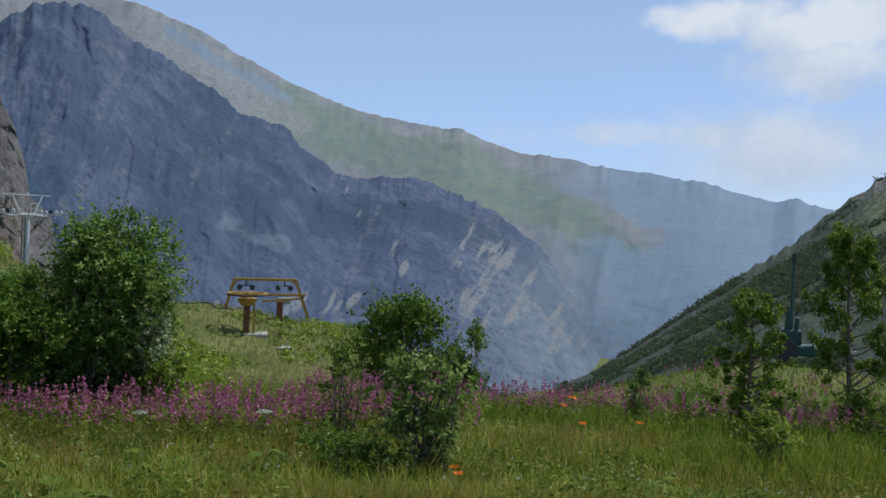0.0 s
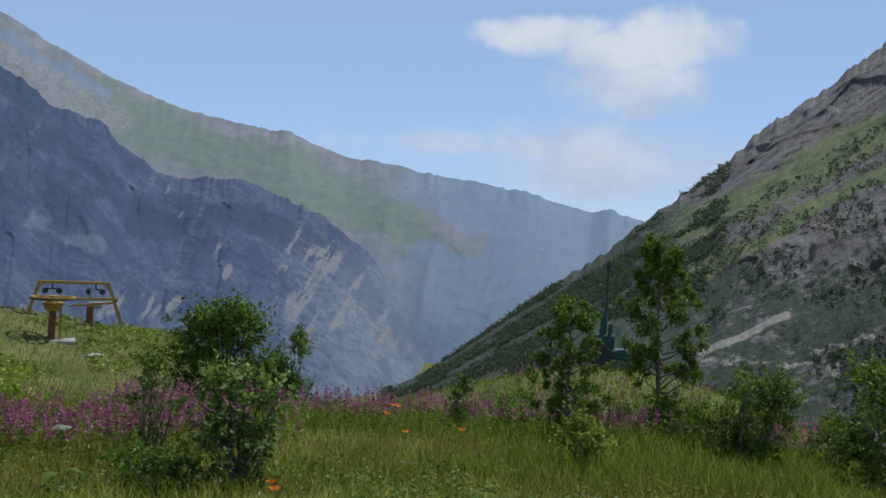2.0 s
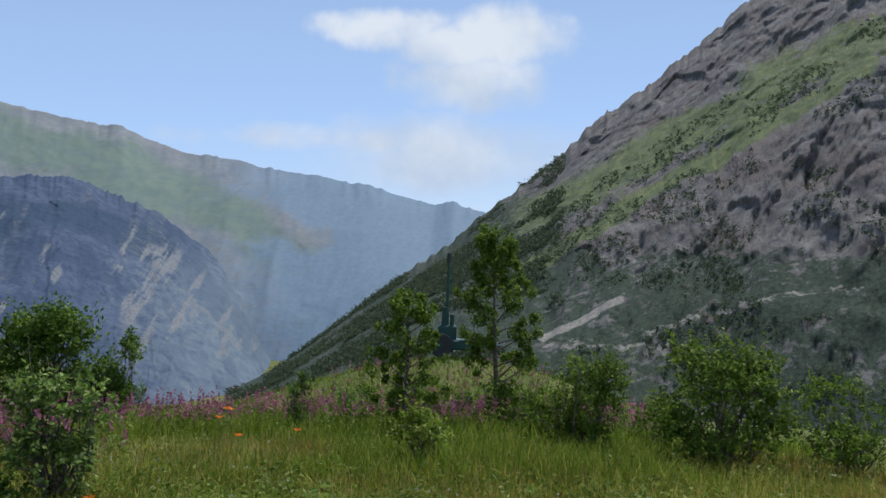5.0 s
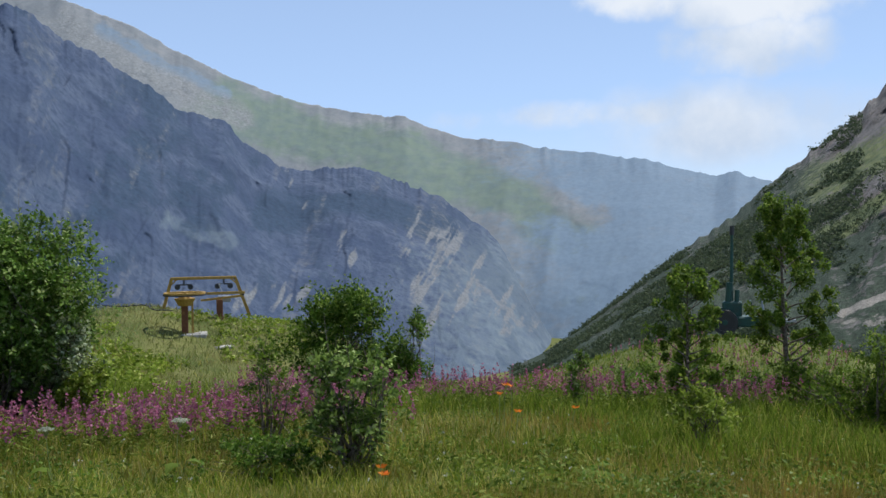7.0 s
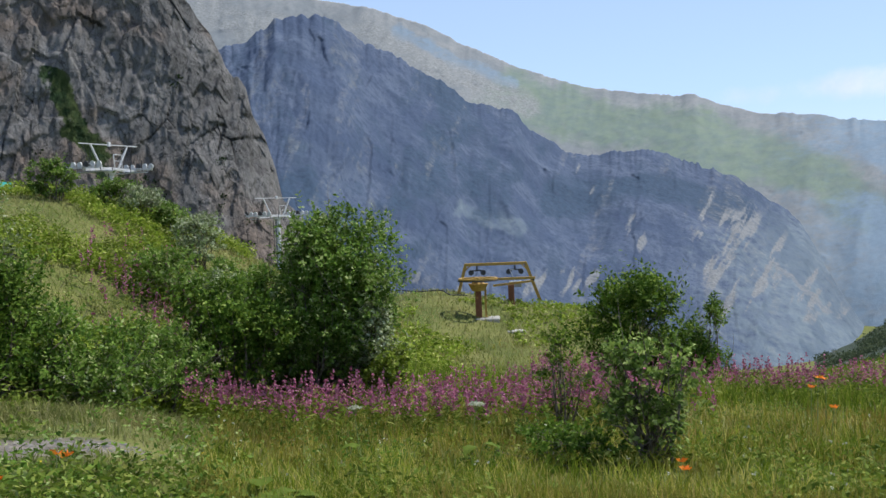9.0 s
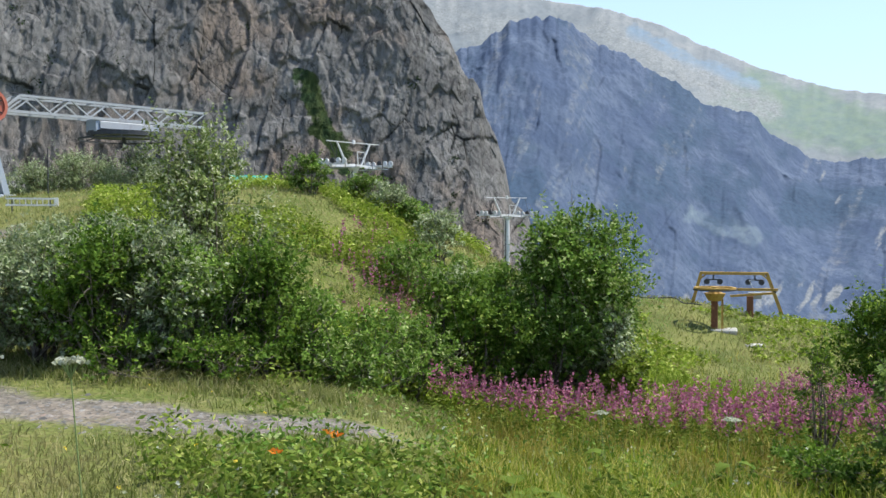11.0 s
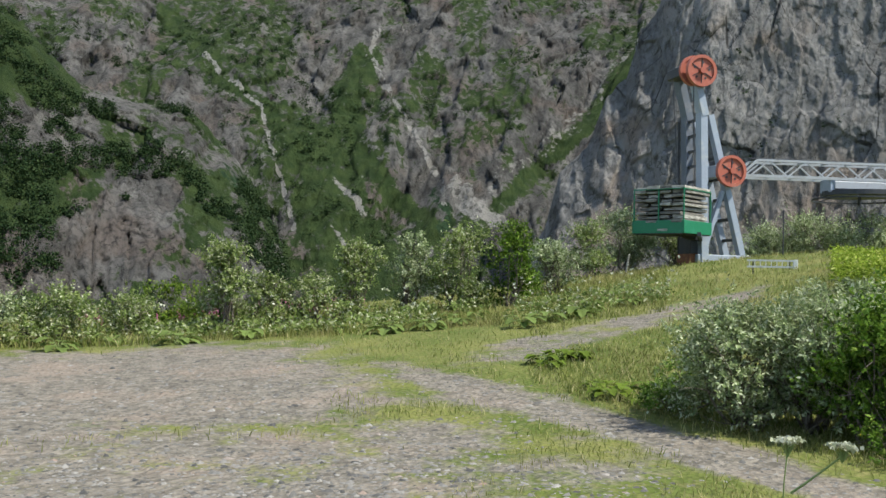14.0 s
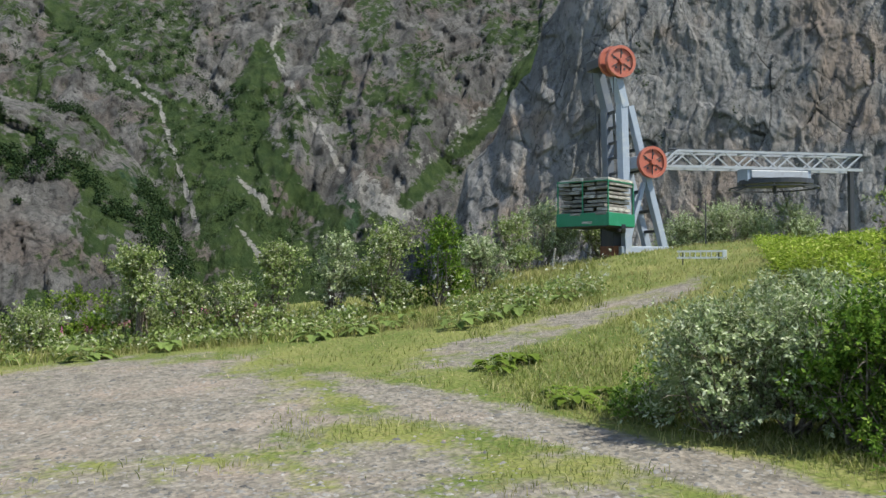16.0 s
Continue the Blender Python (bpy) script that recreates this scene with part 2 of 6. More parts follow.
# Blued for haze; the forest colour here is only haze and shade.
ROCK_FAR_HAZED = rock_mat("hazed_far_rock", (0.17, 0.195, 0.215), (0.21, 0.232, 0.247), (0.275, 0.287, 0.29), (0.225, 0.24, 0.25), 40.0,
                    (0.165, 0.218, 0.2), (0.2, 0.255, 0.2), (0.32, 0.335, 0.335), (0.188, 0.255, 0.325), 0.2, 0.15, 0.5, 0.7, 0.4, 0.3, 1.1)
ROCK_RIGHT = rock_mat("slope_rock", (0.06, 0.06, 0.062), (0.125, 0.119, 0.116), (0.215, 0.204, 0.194), (0.165, 0.136, 0.124), 6.0,
                      (0.1, 0.13, 0.066), (0.17, 0.195, 0.085), (0.33, 0.31, 0.275), (0.034, 0.048, 0.034), 0.3, 0.5, 0.6, 0.9, 0.5, 0.13, 1.7, 2.0)

# ---- relief ----
def vnoise(p, seed=0):
    """Smooth value noise of rows of points, -1 to 1."""
    i = np.floor(p).astype(np.int64)
    f = p - i
    u = f * f * f * (f * (f * 6 - 15) + 10)
    out = np.zeros(len(p))
    flat = not p[:, 2].any()
    hx, hy, hz = i[:, 0] * 374761393 + seed * 144665, i[:, 1] * 668265263, i[:, 2] * 2147483647
    for c in range(4 if flat else 8):
        ox, oy, oz = c & 1, c >> 1 & 1, c >> 2 & 1
        h = (hx + ox * 374761393 + hy + oy * 668265263 + hz + oz * 2147483647) & 0xFFFFFFFF
        h = ((h ^ (h >> 13)) * 1274126177) & 0xFFFFFFFF
        h = ((h ^ (h >> 16)) & 0xFFFF) / 32767.5 - 1
        w = (u[:, 0] if ox else 1 - u[:, 0]) * (u[:, 1] if oy else 1 - u[:, 1])
        out += h * w if flat else h * w * (u[:, 2] if oz else 1 - u[:, 2])
    return out


def fbm(p, octaves=5, seed=0, ridged=False, gain=0.5):
    amp, total, s = 1.0, 0.0, 0.0
    for k in range(octaves):
        n = vnoise(p * 2.03**k + 17.3 * k, seed + k)
        total = total + amp * ((1 - 2 * np.abs(n)) if ridged else n)
        s += amp
        amp *= gain
    return total / s


def smooth(x, a, b):
    u = np.clip((np.asarray(x, float) - a) / (b - a), 0, 1)
    return u * u * (3 - 2 * u)


def ground_z(x, y):
    """Height of the ground: a meadow falling gently away down the valley, a knoll to its left, then the drop."""
    x, y = np.asarray(x, float), np.asarray(y, float)
    d = np.hypot(x, y) + 1e-6
    az = np.degrees(np.arctan2(-x, y))
    front = smooth(az, 50, 24) * smooth(az, -175, -80)
    front = front * (1 - smooth(az, 20, 34) * (1 - smooth(d, 7, 13)))
    fall = -1.9 * (1 - np.exp(-((d / 16) ** 1.5))) - 0.012 * np.minimum(d, 16)
    fall = fall - 0.17 * np.maximum(d - 15, 0) * smooth(d, 12, 20)
    knoll = 1.6 * np.exp(-((x + 24) ** 2 + (y - 21) ** 2) / 120) + 3.1 * np.exp(-((x + 12) ** 2 / 22 + (y - 20.5) ** 2 / 45))
    knoll = knoll + 0.05 * np.clip(y, 0, 24) * smooth(-x, 6, 15) * smooth(d, 60, 40)
    lift = 4.07 * np.exp(-(((x + 9.2) / 7.0) ** 2 + ((y - 38) / 10.35) ** 2)) + 2.8 * np.exp(-((x - 11.9) ** 2 + (y - 32) ** 2) / 60)
    lift = lift + 1.4 * np.exp(-(((x + 2.6) / 3.2) ** 2 + ((y - 38) / 8.0) ** 2))
    z = front * np.maximum(fall, -320) + knoll + lift
    p = np.stack([x * 0.16, y * 0.16, 0 * x], -1).reshape(-1, 3)
    z = z + (0.10 * fbm(p, 3, 5).reshape(x.shape)) * smooth(d, 2, 9)
    # past the rim on the left the ground drops to the foot of the cliffs
    past = np.maximum(d - (34 - 6 * smooth(az, 70, 95)), 0)
    side = smooth(az, 26, 44) * smooth(az, 135, 105)
    return z - np.minimum(past * 0.34 * smooth(past, 0, 12), 16) * side


def mesh_grid(name, pts, nu, nv, material, smooth_shade=True):
    """One sheet from nu x nv points."""
    me = bpy.data.meshes.new(name)
    a = (np.arange(nu - 1)[:, None] * nv + np.arange(nv - 1)[None, :]).ravel()
    quads = np.stack([a, a + nv, a + nv + 1, a + 1], -1)
    me.vertices.add(len(pts)); me.vertices.foreach_set("co", pts.astype(np.float32).ravel())
    me.loops.add(quads.size); me.loops.foreach_set("vertex_index", quads.astype(np.int32).ravel())
    me.polygons.add(len(quads)); me.polygons.foreach_set("loop_start", np.arange(0, quads.size, 4, dtype=np.int32))
    me.polygons.foreach_set("use_smooth", np.full(len(quads), smooth_shade))
    me.update(calc_edges=True)
    me.materials.append(material)
    return new(name, me)


def facets(p, seed, lean=0.8):
    """Broken rock in the plane: each cell of a jittered grid is a tilted, stepped face. Gives the heights and how near a joint is."""
    base = np.floor(p).astype(np.int64)
    near, second = np.full(len(p), 9e9), np.full(len(p), 9e9)
    height = np.zeros(len(p))

    def draw(q, k):
        h = (q[:, 0] * 374761393 + q[:, 1] * 668265263 + (seed * 7 + k) * 974711) & 0xFFFFFFFF
        h = ((h ^ (h >> 13)) * 1274126177) & 0xFFFFFFFF
        return ((h ^ (h >> 16)) & 0xFFFF) / 65535.0

    for dx in (-1, 0, 1):
        for dy in (-1, 0, 1):
            q = base + np.array([dx, dy])
            off = p - (q + np.stack([draw(q, 1), draw(q, 2)], -1))
            d = (off**2).sum(-1)
            h = (draw(q, 3) - 0.5) * 1.2 + lean * ((draw(q, 4) - 0.5) * off[:, 0] + (draw(q, 5) - 0.5) * off[:, 1])
            closer = d < near
            second = np.where(closer, near, np.minimum(second, d))
            height = np.where(closer, h, height)
            near = np.where(closer, d, near)
    return height, np.sqrt(second) - np.sqrt(near)


def along(A, E, points, half, fray=0.5, seed=3):
    """1 on a line through (azimuth, elevation) places on a mountainside, 0 past half degrees from it, with a frayed edge."""
    xs, ys = [p[0] for p in points], [p[1] for p in points]
    rim = half * (1.3 + fray)
    inside = (A > min(xs) - rim) & (A < max(xs) + rim) & (E > min(ys) - rim) & (E < max(ys) + rim)
    out = np.zeros(A.shape)
    x, y = A[inside], E[inside]
    n = np.stack([x, y, 0 * x], -1) / max(half * 2.5, 0.4)
    x, y = x + fray * half * fbm(n, 4, seed), y + fray * half * fbm(n + 9, 4, seed + 1)
    best = np.full(len(x), 1e9)
    for (x0, y0), (x1, y1) in zip(points, points[1:]):
        dx, dy = x1 - x0, y1 - y0
        u = np.clip(((x - x0) * dx + (y - y0) * dy) / (dx * dx + dy * dy + 1e-9), 0, 1)
        best = np.minimum(best, np.hypot(x - x0 - u * dx, y - y0 - u * dy))
    out[inside] = 1 - smooth(best, half * 0.35, half * 1.25)
    return out


SLOPES = {}


def mountain(name, ridge, far, near, base_el, material, label, cover, nu=360, nv=150, rough=20.0, seed=3, bend=0.9, block=300.0, tall=0.5, skew=0.0, tilt=0.0, jag=0.1, steps=0.5, rib=0.5):
    """A mountainside seen from the meadow: ridge as (azimuth, elevation) pairs, far and near its distances at the crest and foot.
    cover: what grows or lies where, from azimuth, elevation and relief; skew: how much nearer it comes towards its left end;
    block: metres of its larger buttresses; tall: their stretch; tilt: lean of the gullies; steps, rib: shares of broken faces and of ribs."""
    az = np.linspace(ridge[0][0], ridge[-1][0], nu)
    order = np.argsort([r[0] for r in ridge])
    crest = np.interp(az, [ridge[i][0] for i in order], [ridge[i][1] for i in order])
    teeth = jag * fbm(np.stack([az * 1.3, 0 * az, 0 * az], -1), 5, seed, True, 0.65) * np.clip((crest - base_el) / 13, 0.02, 1) ** 2
    v = np.r_[np.linspace(0, 1, nv - 8), 1 + np.linspace(0.06, 0.5, 8)]
    A, V = np.meshgrid(az, v, indexing="ij")
    C = crest[:, None] + teeth[:, None] * smooth(V, 0.8, 1.0)
    swing = 1 - skew * (A - az.mean()) / 50
    F, N = far * swing, near * swing
    D = N + (F - N) * V
    zc, zb = F * np.tan(np.radians(C)), N * math.tan(radians(base_el))
    H = zb + (zc - zb) * np.minimum(V, 1) ** bend - (V > 1) * (V - 1) * (np.abs(zc - zb) * 0.8 + 0.4 * (F - N))
    a = np.radians(A)
    E = np.degrees(np.arctan2(H, D))
    run, hz = A.ravel() * np.pi / 180 * (far + near) / 2 / block, H.ravel() / block
    q = np.stack([run + tilt * hz, hz * tall, 0.3 * D.ravel() / block], -1)
    w = np.stack([fbm(q * 0.8 + 7, 3, seed + 9), fbm(q * 0.8 + 31, 3, seed + 19), 0 * run], -1)
    q = q + 0.4 * w
    g = fbm(q, 4, seed, True, 0.5).reshape(A.shape)
    flat_ = q[:, :2] - 0.27 * w[:, :2]
    h1, e1 = facets(flat_ * 1.5, seed + 1, 1.1)
    h2, e2 = facets(flat_ * np.array([3.7, 3.3]), seed + 2, 1.1)
    h3, e3 = facets(flat_ * np.array([9.0, 8.0]), seed + 3, 1.1)
    fine = fbm(q * 14, 3, seed + 4, False, 0.6)
    broken = (0.65 * h1 + 0.5 * h2 + 0.24 * h3 + 0.1 * fine).reshape(A.shape)
    joint = np.maximum(np.maximum(1 - smooth(e1, 0.0, 0.05), 0.8 * (1 - smooth(e2, 0.0, 0.08))), 0.5 * (1 - smooth(e3, 0.0, 0.16)))
    joint = (joint * smooth(fbm(q * 2.2 + 5, 3, seed + 6), -0.25, 0.3)).reshape(A.shape)
    cov = cover(A, E, g, V)
    soil = np.clip(cov.get("grass", 0 * A) + cov.get("forest", 0 * A), 0, 1)
    keep = smooth(V, 0, 0.1) * (1 - 0.75 * smooth(V, 0.88, 1.0))
    push = rough * (rib * g + steps * broken * (1 - 0.7 * soil) - 0.1 * steps * joint * (1 - soil)) * keep
    D = D - push
    H = H + 0.3 * push
    pts = np.stack([-np.sin(a) * D, np.cos(a) * D, H + EYE], -1).reshape(-1, 3)
    SLOPES[name] = pts.reshape(nu, nv, 3)
    ob = mesh_grid(name, pts, nu, nv, material)
    cov["joint"] = joint * (1 - 0.8 * soil)
    for what in ("grass", "forest", "scree", "joint"):
        at = ob.data.attributes.new(what, "FLOAT", "POINT")
        at.data.foreach_set("value", cov.get(what, 0 * A).astype(np.float32).ravel())
    return tagged(ob, label, "mountain", kind="structure")


def patchy(A, E, f, seed, lo, hi):
    return smooth(fbm(np.stack([A.ravel() * f, E.ravel() * f, 0 * A.ravel()], -1), 5, seed, False, 0.6).reshape(A.shape), lo, hi)


def ribs(A, E, f, seed, lo, hi, lean=0.5):
    """Upright, frayed ribs and runnels on a steep wall."""
    a, e = A.ravel(), E.ravel()
    return smooth(fbm(np.stack([(a + lean * e) * f, e * f * 0.3, 0 * a], -1), 5, seed, False, 0.62).reshape(A.shape), lo, hi)


def far_cover(A, E, g, V):
    """Green upper slopes, pale gravel runs below the crest, painted blue haze towards the valley's head."""
    green = along(A, E, ((11.5, 6.6), (6, 5.0), (0, 3.4), (-8, 1.2), (-13, -1.5)), 2.1, 0.9, 81)
    green = np.maximum(green * 0.75, 0.8 * along(A, E, ((-11, -4.5), (-18, -2.4)), 1.3, 0.9, 82))
    green = np.maximum(green, 0.9 * along(A, E, ((-1.5, 3.0), (-6.5, 1.8)), 0.25, 1.0, 88))
    # Blue haze, growing to the right, is painted through the forest share.
    haze_shade = smooth(A, 1, -13) * 0.78 * (1 - 0.6 * along(A, E, ((-3, 2.2), (-12, 0.4)), 0.9, 1.0, 83))
    # A shaded facet under the crest, painted as a darker blue band.
    haze_shade = np.maximum(haze_shade, 0.6 * along(A, E, ((17.5, 11.4), (14, 9.3), (10.5, 8.0)), 0.55, 0.6, 84))
    scree = 0.62 * along(A, E, ((29, 12.8), (20, 10.8), (14, 8.6), (9, 6.9)), 1.5, 1.0, 85) + 0.22 * along(A, E, ((6, 6.7), (-2, 5.2)), 0.7, 1.0, 86) * patchy(A, E, 0.9, 87, -0.2, 0.4)
    return {"grass": green, "forest": haze_shade, "scree": scree}


def spur_cover(A, E, g, V):
    """Forest in the hollows of the great wall, pale bare faces low down towards its end; grass doubles as haze."""
    forest = 0.7 * patchy(A, E, 0.16, 91, -0.1, 0.4) * smooth(A, -4, 4)
    forest = np.maximum(forest, 0.7 * along(A, E, ((8, 1), (3, 1.5), (-2, -0.6)), 1.4, 0.9, 92))
    pale = 0.9 * along(A, E, ((3.9, -0.6), (2.6, -3.0)), 0.9, 1.3, 93) + along(A, E, ((-0.6, -0.8), (-2.6, -5.4)), 1.5, 1.4, 94)
    pale = pale + 0.9 * along(A, E, ((-2.4, -1.6), (-7.5, -6.5)), 1.5, 1.4, 95) + 0.9 * along(A, E, ((7.4, 3.5), (6.0, 1.6)), 0.5, 1.2, 96)
    pale = pale + 0.9 * along(A, E, ((20, -3.4), (12, -4.4), (5, -4.6)), 0.9, 1.6, 97)
    pale = np.clip(pale, 0, 1) * 0.82 * ribs(A, E, 1.5, 98, -0.05, 0.35)
    pale = np.maximum(pale, 0.36 * ribs(A, E, 0.9, 99, 0.0, 0.4, 0.3))
    pale = np.maximum(pale, 0.6 * along(A, E, ((-4.6, -3.6), (-7.4, -6.4)), 0.2, 0.8, 100))
    forest = np.maximum(forest, 0.42 * ribs(A, E, 0.7, 104, 0.02, 0.3, -0.4))
    green = 0.55 * along(A, E, ((14, 0.2), (10.5, -0.7)), 0.7, 1.0, 101) + 0.45 * along(A, E, ((-1, 0.2), (-8.5, -6)), 0.6, 0.8, 102) + 0.3 * along(A, E, ((24, 6), (22, 0)), 1.2, 1.0, 103)
    # Painted haze: paler blue towards the right and low down.
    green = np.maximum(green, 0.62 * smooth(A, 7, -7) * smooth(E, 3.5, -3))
    return {"grass": green, "forest": forest, "scree": np.clip(pale, 0, 0.8)}


def right_cover(A, E, g, V):
    """Scrub forest low down, a bright grass ledge that climbs to the right, a craggy crest, a run of pale scree."""
    bright = along(A, E, ((-25.0, -0.9), (-28.9, 1.4), (-31.9, 3.5), (-36.8, 6.3), (-44, 10.5)), 0.62, 0.8, 111)
    upper = 0.72 * along(A, E, ((-24, 1.6), (-30, 4.6), (-37, 9.0), (-44, 13)), 1.7, 0.9, 112)
    rock = along(A, E, ((-29.5, 0.2), (-34, 1.8), (-38, 3.0), (-46, 6)), 1.2, 0.9, 113)
    crest = smooth(V, 0.9, 0.985) * smooth(A, -22, -28)
    wood = np.clip(0.9 * smooth(A, -27.5, -22.5) + 0.8 * smooth(E, 1.6, -0.6), 0, 0.9) * (1 - 0.6 * rock) * (1 - bright) * (1 - 0.7 * crest)
    wood = wood * (0.7 + 0.3 * patchy(A, E, 0.5, 114, -0.3, 0.3))
    scree = 0.95 * along(A, E, ((-25.9, -5.4), (-28, -4.4), (-30.6, -2.9)), 0.28, 0.5, 115) + 0.5 * along(A, E, ((-32, -4.9), (-38, -2.9), (-44, -1.6)), 0.3, 1.0, 116)
    scree = scree + 0.5 * along(A, E, ((-26, -5.8), (-36, -5.6)), 0.35, 1.0, 117)
    return {"grass": np.clip(0.9 * bright + upper * (1 - rock) * (1 - crest), 0, 1), "forest": wood, "scree": np.clip(scree, 0, 1)}


def cliff_cover(A, E, g, V):
    grass = 0.75 * along(A, E, ((37.0, 8.4), (36.4, 6.0), (35.4, 4.0)), 0.9, 0.9, 121) + 0.4 * patchy(A, E, 0.5, 122, 0.15, 0.4) * smooth(E, 6, 1)
    return {"grass": grass, "scree": 0 * A, "forest": 0.55 * along(A, E, ((37.6, 8.8), (35.2, 3.4)), 0.7, 1.0, 123)}


def valley_cover(A, E, g, V):
    """A grassy gully between rock faces, with stony stream beds and a heap of boulders."""
    grass = along(A, E, ((80.5, 8.0), (79, 4.5), (77, 1.0), (75, -2)), 3.1, 0.9, 131)
    grass = np.maximum(grass, along(A, E, ((88.5, 15.0), (85.0, 11.2), (81.5, 8.6)), 0.8, 0.9, 132))
    grass = np.maximum(grass, along(A, E, ((76.2, 13.4), (78.2, 11.0), (77.5, 7.0), (74, 5.0), (72, 2.0)), 1.1, 1.0, 133))
    grass = np.maximum(grass, along(A, E, ((59.2, 14.2), (62.2, 10.2), (66, 6.6), (69.0, 2.6)), 0.75, 0.8, 134))
    grass = np.maximum(grass, 0.6 * along(A, E, ((72, 8.4), (67, 8.6), (64, 6.2)), 0.8, 1.2, 135))
    grass = np.maximum(grass, 0.72 * patchy(A, E, 0.4, 136, -0.35, 0.25))
    scree = along(A, E, ((86.2, 12.4), (82.7, 9.6), (82.2, 7.4), (81.2, 4.8), (80.6, 2.6)), 0.2, 0.7, 137) * patchy(A, E, 1.6, 147, -0.5, 0.0)
    scree = np.maximum(scree, along(A, E, ((75.8, 14.6), (76.3, 13.2), (75.1, 11.3), (73.2, 8.2), (72.0, 6.4), (71.2, 3.6)), 0.24, 0.7, 138) * patchy(A, E, 1.6, 148, -0.4, 0.1))
    scree = np.maximum(scree, along(A, E, ((78.2, 5.6), (76.2, 3.6)), 0.3, 1.0, 139))
    scree = np.maximum(scree, along(A, E, ((78.2, 2.5), (76.6, 0.4)), 0.22, 1.0, 140))
    scree = np.maximum(scree, along(A, E, ((70.3, 5.2), (69.4, 4.0), (68.4, 3.0)), 1.0, 0.7, 141))
    scree = np.maximum(scree, 0.55 * along(A, E, ((59.4, 14.6), (62.6, 10.8), (65, 8.4), (68.6, 5.4)), 0.5, 1.2, 142))
    return {"grass": 0.85 * grass, "scree": 0.7 * scree, "forest": 0.6 * along(A, E, ((71.8, 5.0), (71.4, 2.6)), 0.5, 1.0, 143)}


def knob_cover(A, E, g, V):
    grass = np.clip(0.85 * patchy(A, E, 0.28, 151, -0.3, 0.25), 0, 1) * (1 - 0.6 * along(A, E, ((92, 9.4), (88, 8.6), (85, 6.6)), 1.0, 1.0, 152))
    return {"grass": grass, "scree": 0 * A, "forest": 0.5 * along(A, E, ((84.5, 5.8), (82.2, 3.0)), 0.6, 1.2, 153)}


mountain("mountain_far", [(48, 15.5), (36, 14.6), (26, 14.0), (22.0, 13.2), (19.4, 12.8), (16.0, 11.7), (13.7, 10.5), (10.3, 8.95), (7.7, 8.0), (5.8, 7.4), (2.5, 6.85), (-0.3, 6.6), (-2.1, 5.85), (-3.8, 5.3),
         (-6.4, 5.1), (-8.2, 4.7), (-11.8, 4.2), (-14.6, 3.8), (-17.1, 3.15), (-18.9, 2.65), (-20.1, 2.9), (-23, 1.9), (-30, 0.5)], 4000, 2700, -10.5, ROCK_FAR_HAZED,
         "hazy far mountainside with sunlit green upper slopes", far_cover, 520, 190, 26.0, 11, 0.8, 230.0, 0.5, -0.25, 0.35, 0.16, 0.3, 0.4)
# The upper crest traces a shadow's edge on the mountain behind.
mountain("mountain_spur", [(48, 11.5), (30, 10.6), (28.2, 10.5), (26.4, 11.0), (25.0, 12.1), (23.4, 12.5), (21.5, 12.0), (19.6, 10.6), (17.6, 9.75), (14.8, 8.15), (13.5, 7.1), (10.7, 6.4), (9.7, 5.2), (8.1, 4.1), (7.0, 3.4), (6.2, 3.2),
         (5.4, 3.4), (3.1, 3.55), (0.3, 2.7), (-2.6, 1.5), (-4.4, 0.15), (-6.1, -0.85), (-7.6, -2.85), (-9.0, -4.9), (-12, -9.5)], 2500, 1500, -11.0, ROCK_SPUR_HAZED,
         "steep rock wall of the valley, darkened and blued by painted shade and haze", spur_cover, 660, 250, 30.0, 23, 0.9, 115.0, 0.3, 0.5, 0.12, 0.34, 0.36, 0.65)
mountain("mountain_slope", [(-6.5, -9.0), (-8.6, -8.0), (-10.9, -6.5), (-12.9, -5.0), (-16.3, -2.35), (-17.6, -1.4), (-20.3, 0.45), (-22.3, 2.35), (-24.2, 3.75), (-26.2, 5.2), (-27.7, 6.85), (-29.9, 8.65), (-32.9, 10.8),
         (-35.6, 12.9), (-37.7, 14.8), (-44, 18.5), (-60, 20)], 900, 330, -11.0, ROCK_RIGHT,
         "grey-green scree slope with grass bands and rocky crest", right_cover, 520, 240, 11.0, 31, 0.95, 34.0, 0.7, 0.0, 0.4, 0.42, 0.62, 0.5)
mountain("rock_cliff", [(22.6, -6.0), (23.8, 0.4), (24.9, 1.5), (25.2, 3.2), (25.7, 5.0), (26.5, 6.6), (26.8, 8.2), (28.0, 9.5), (28.8, 11.4), (30.3, 13.4), (31.6, 14.9), (33.4, 15.6), (35.5, 16.0), (36.9, 16.6), (37.8, 16.2), (39.0, 16.9), (42, 18.5), (50, 22), (55.5, 24),
         (57.8, 18.5), (58.6, 16), (59.6, 14.8), (60.4, 12), (61.6, 10.8), (62.7, 8.0), (64.3, 6.4), (65.2, 2.9), (66.4, 1.2), (67.5, -6)], 195, 172, -5.0, ROCK_CLIFF, "sheer grey rock cliff with vertical cracks", cliff_cover,
         620, 320, 1.9, 41, 1.0, 11.0, 0.5, 0.0, 0.15, 0.35, 0.7, 0.45)
mountain("valley_side", [(50, 24), (58, 24), (70, 24), (85, 22), (110, 18), (125, 12)], 430, 190, -7.0, ROCK_VALLEY,
         "green gully slope between grey rock faces", valley_cover, 620, 300, 8.5, 53, 0.85, 24.0, 0.65, 0.0, 0.4, 0.1, 0.62, 0.5)
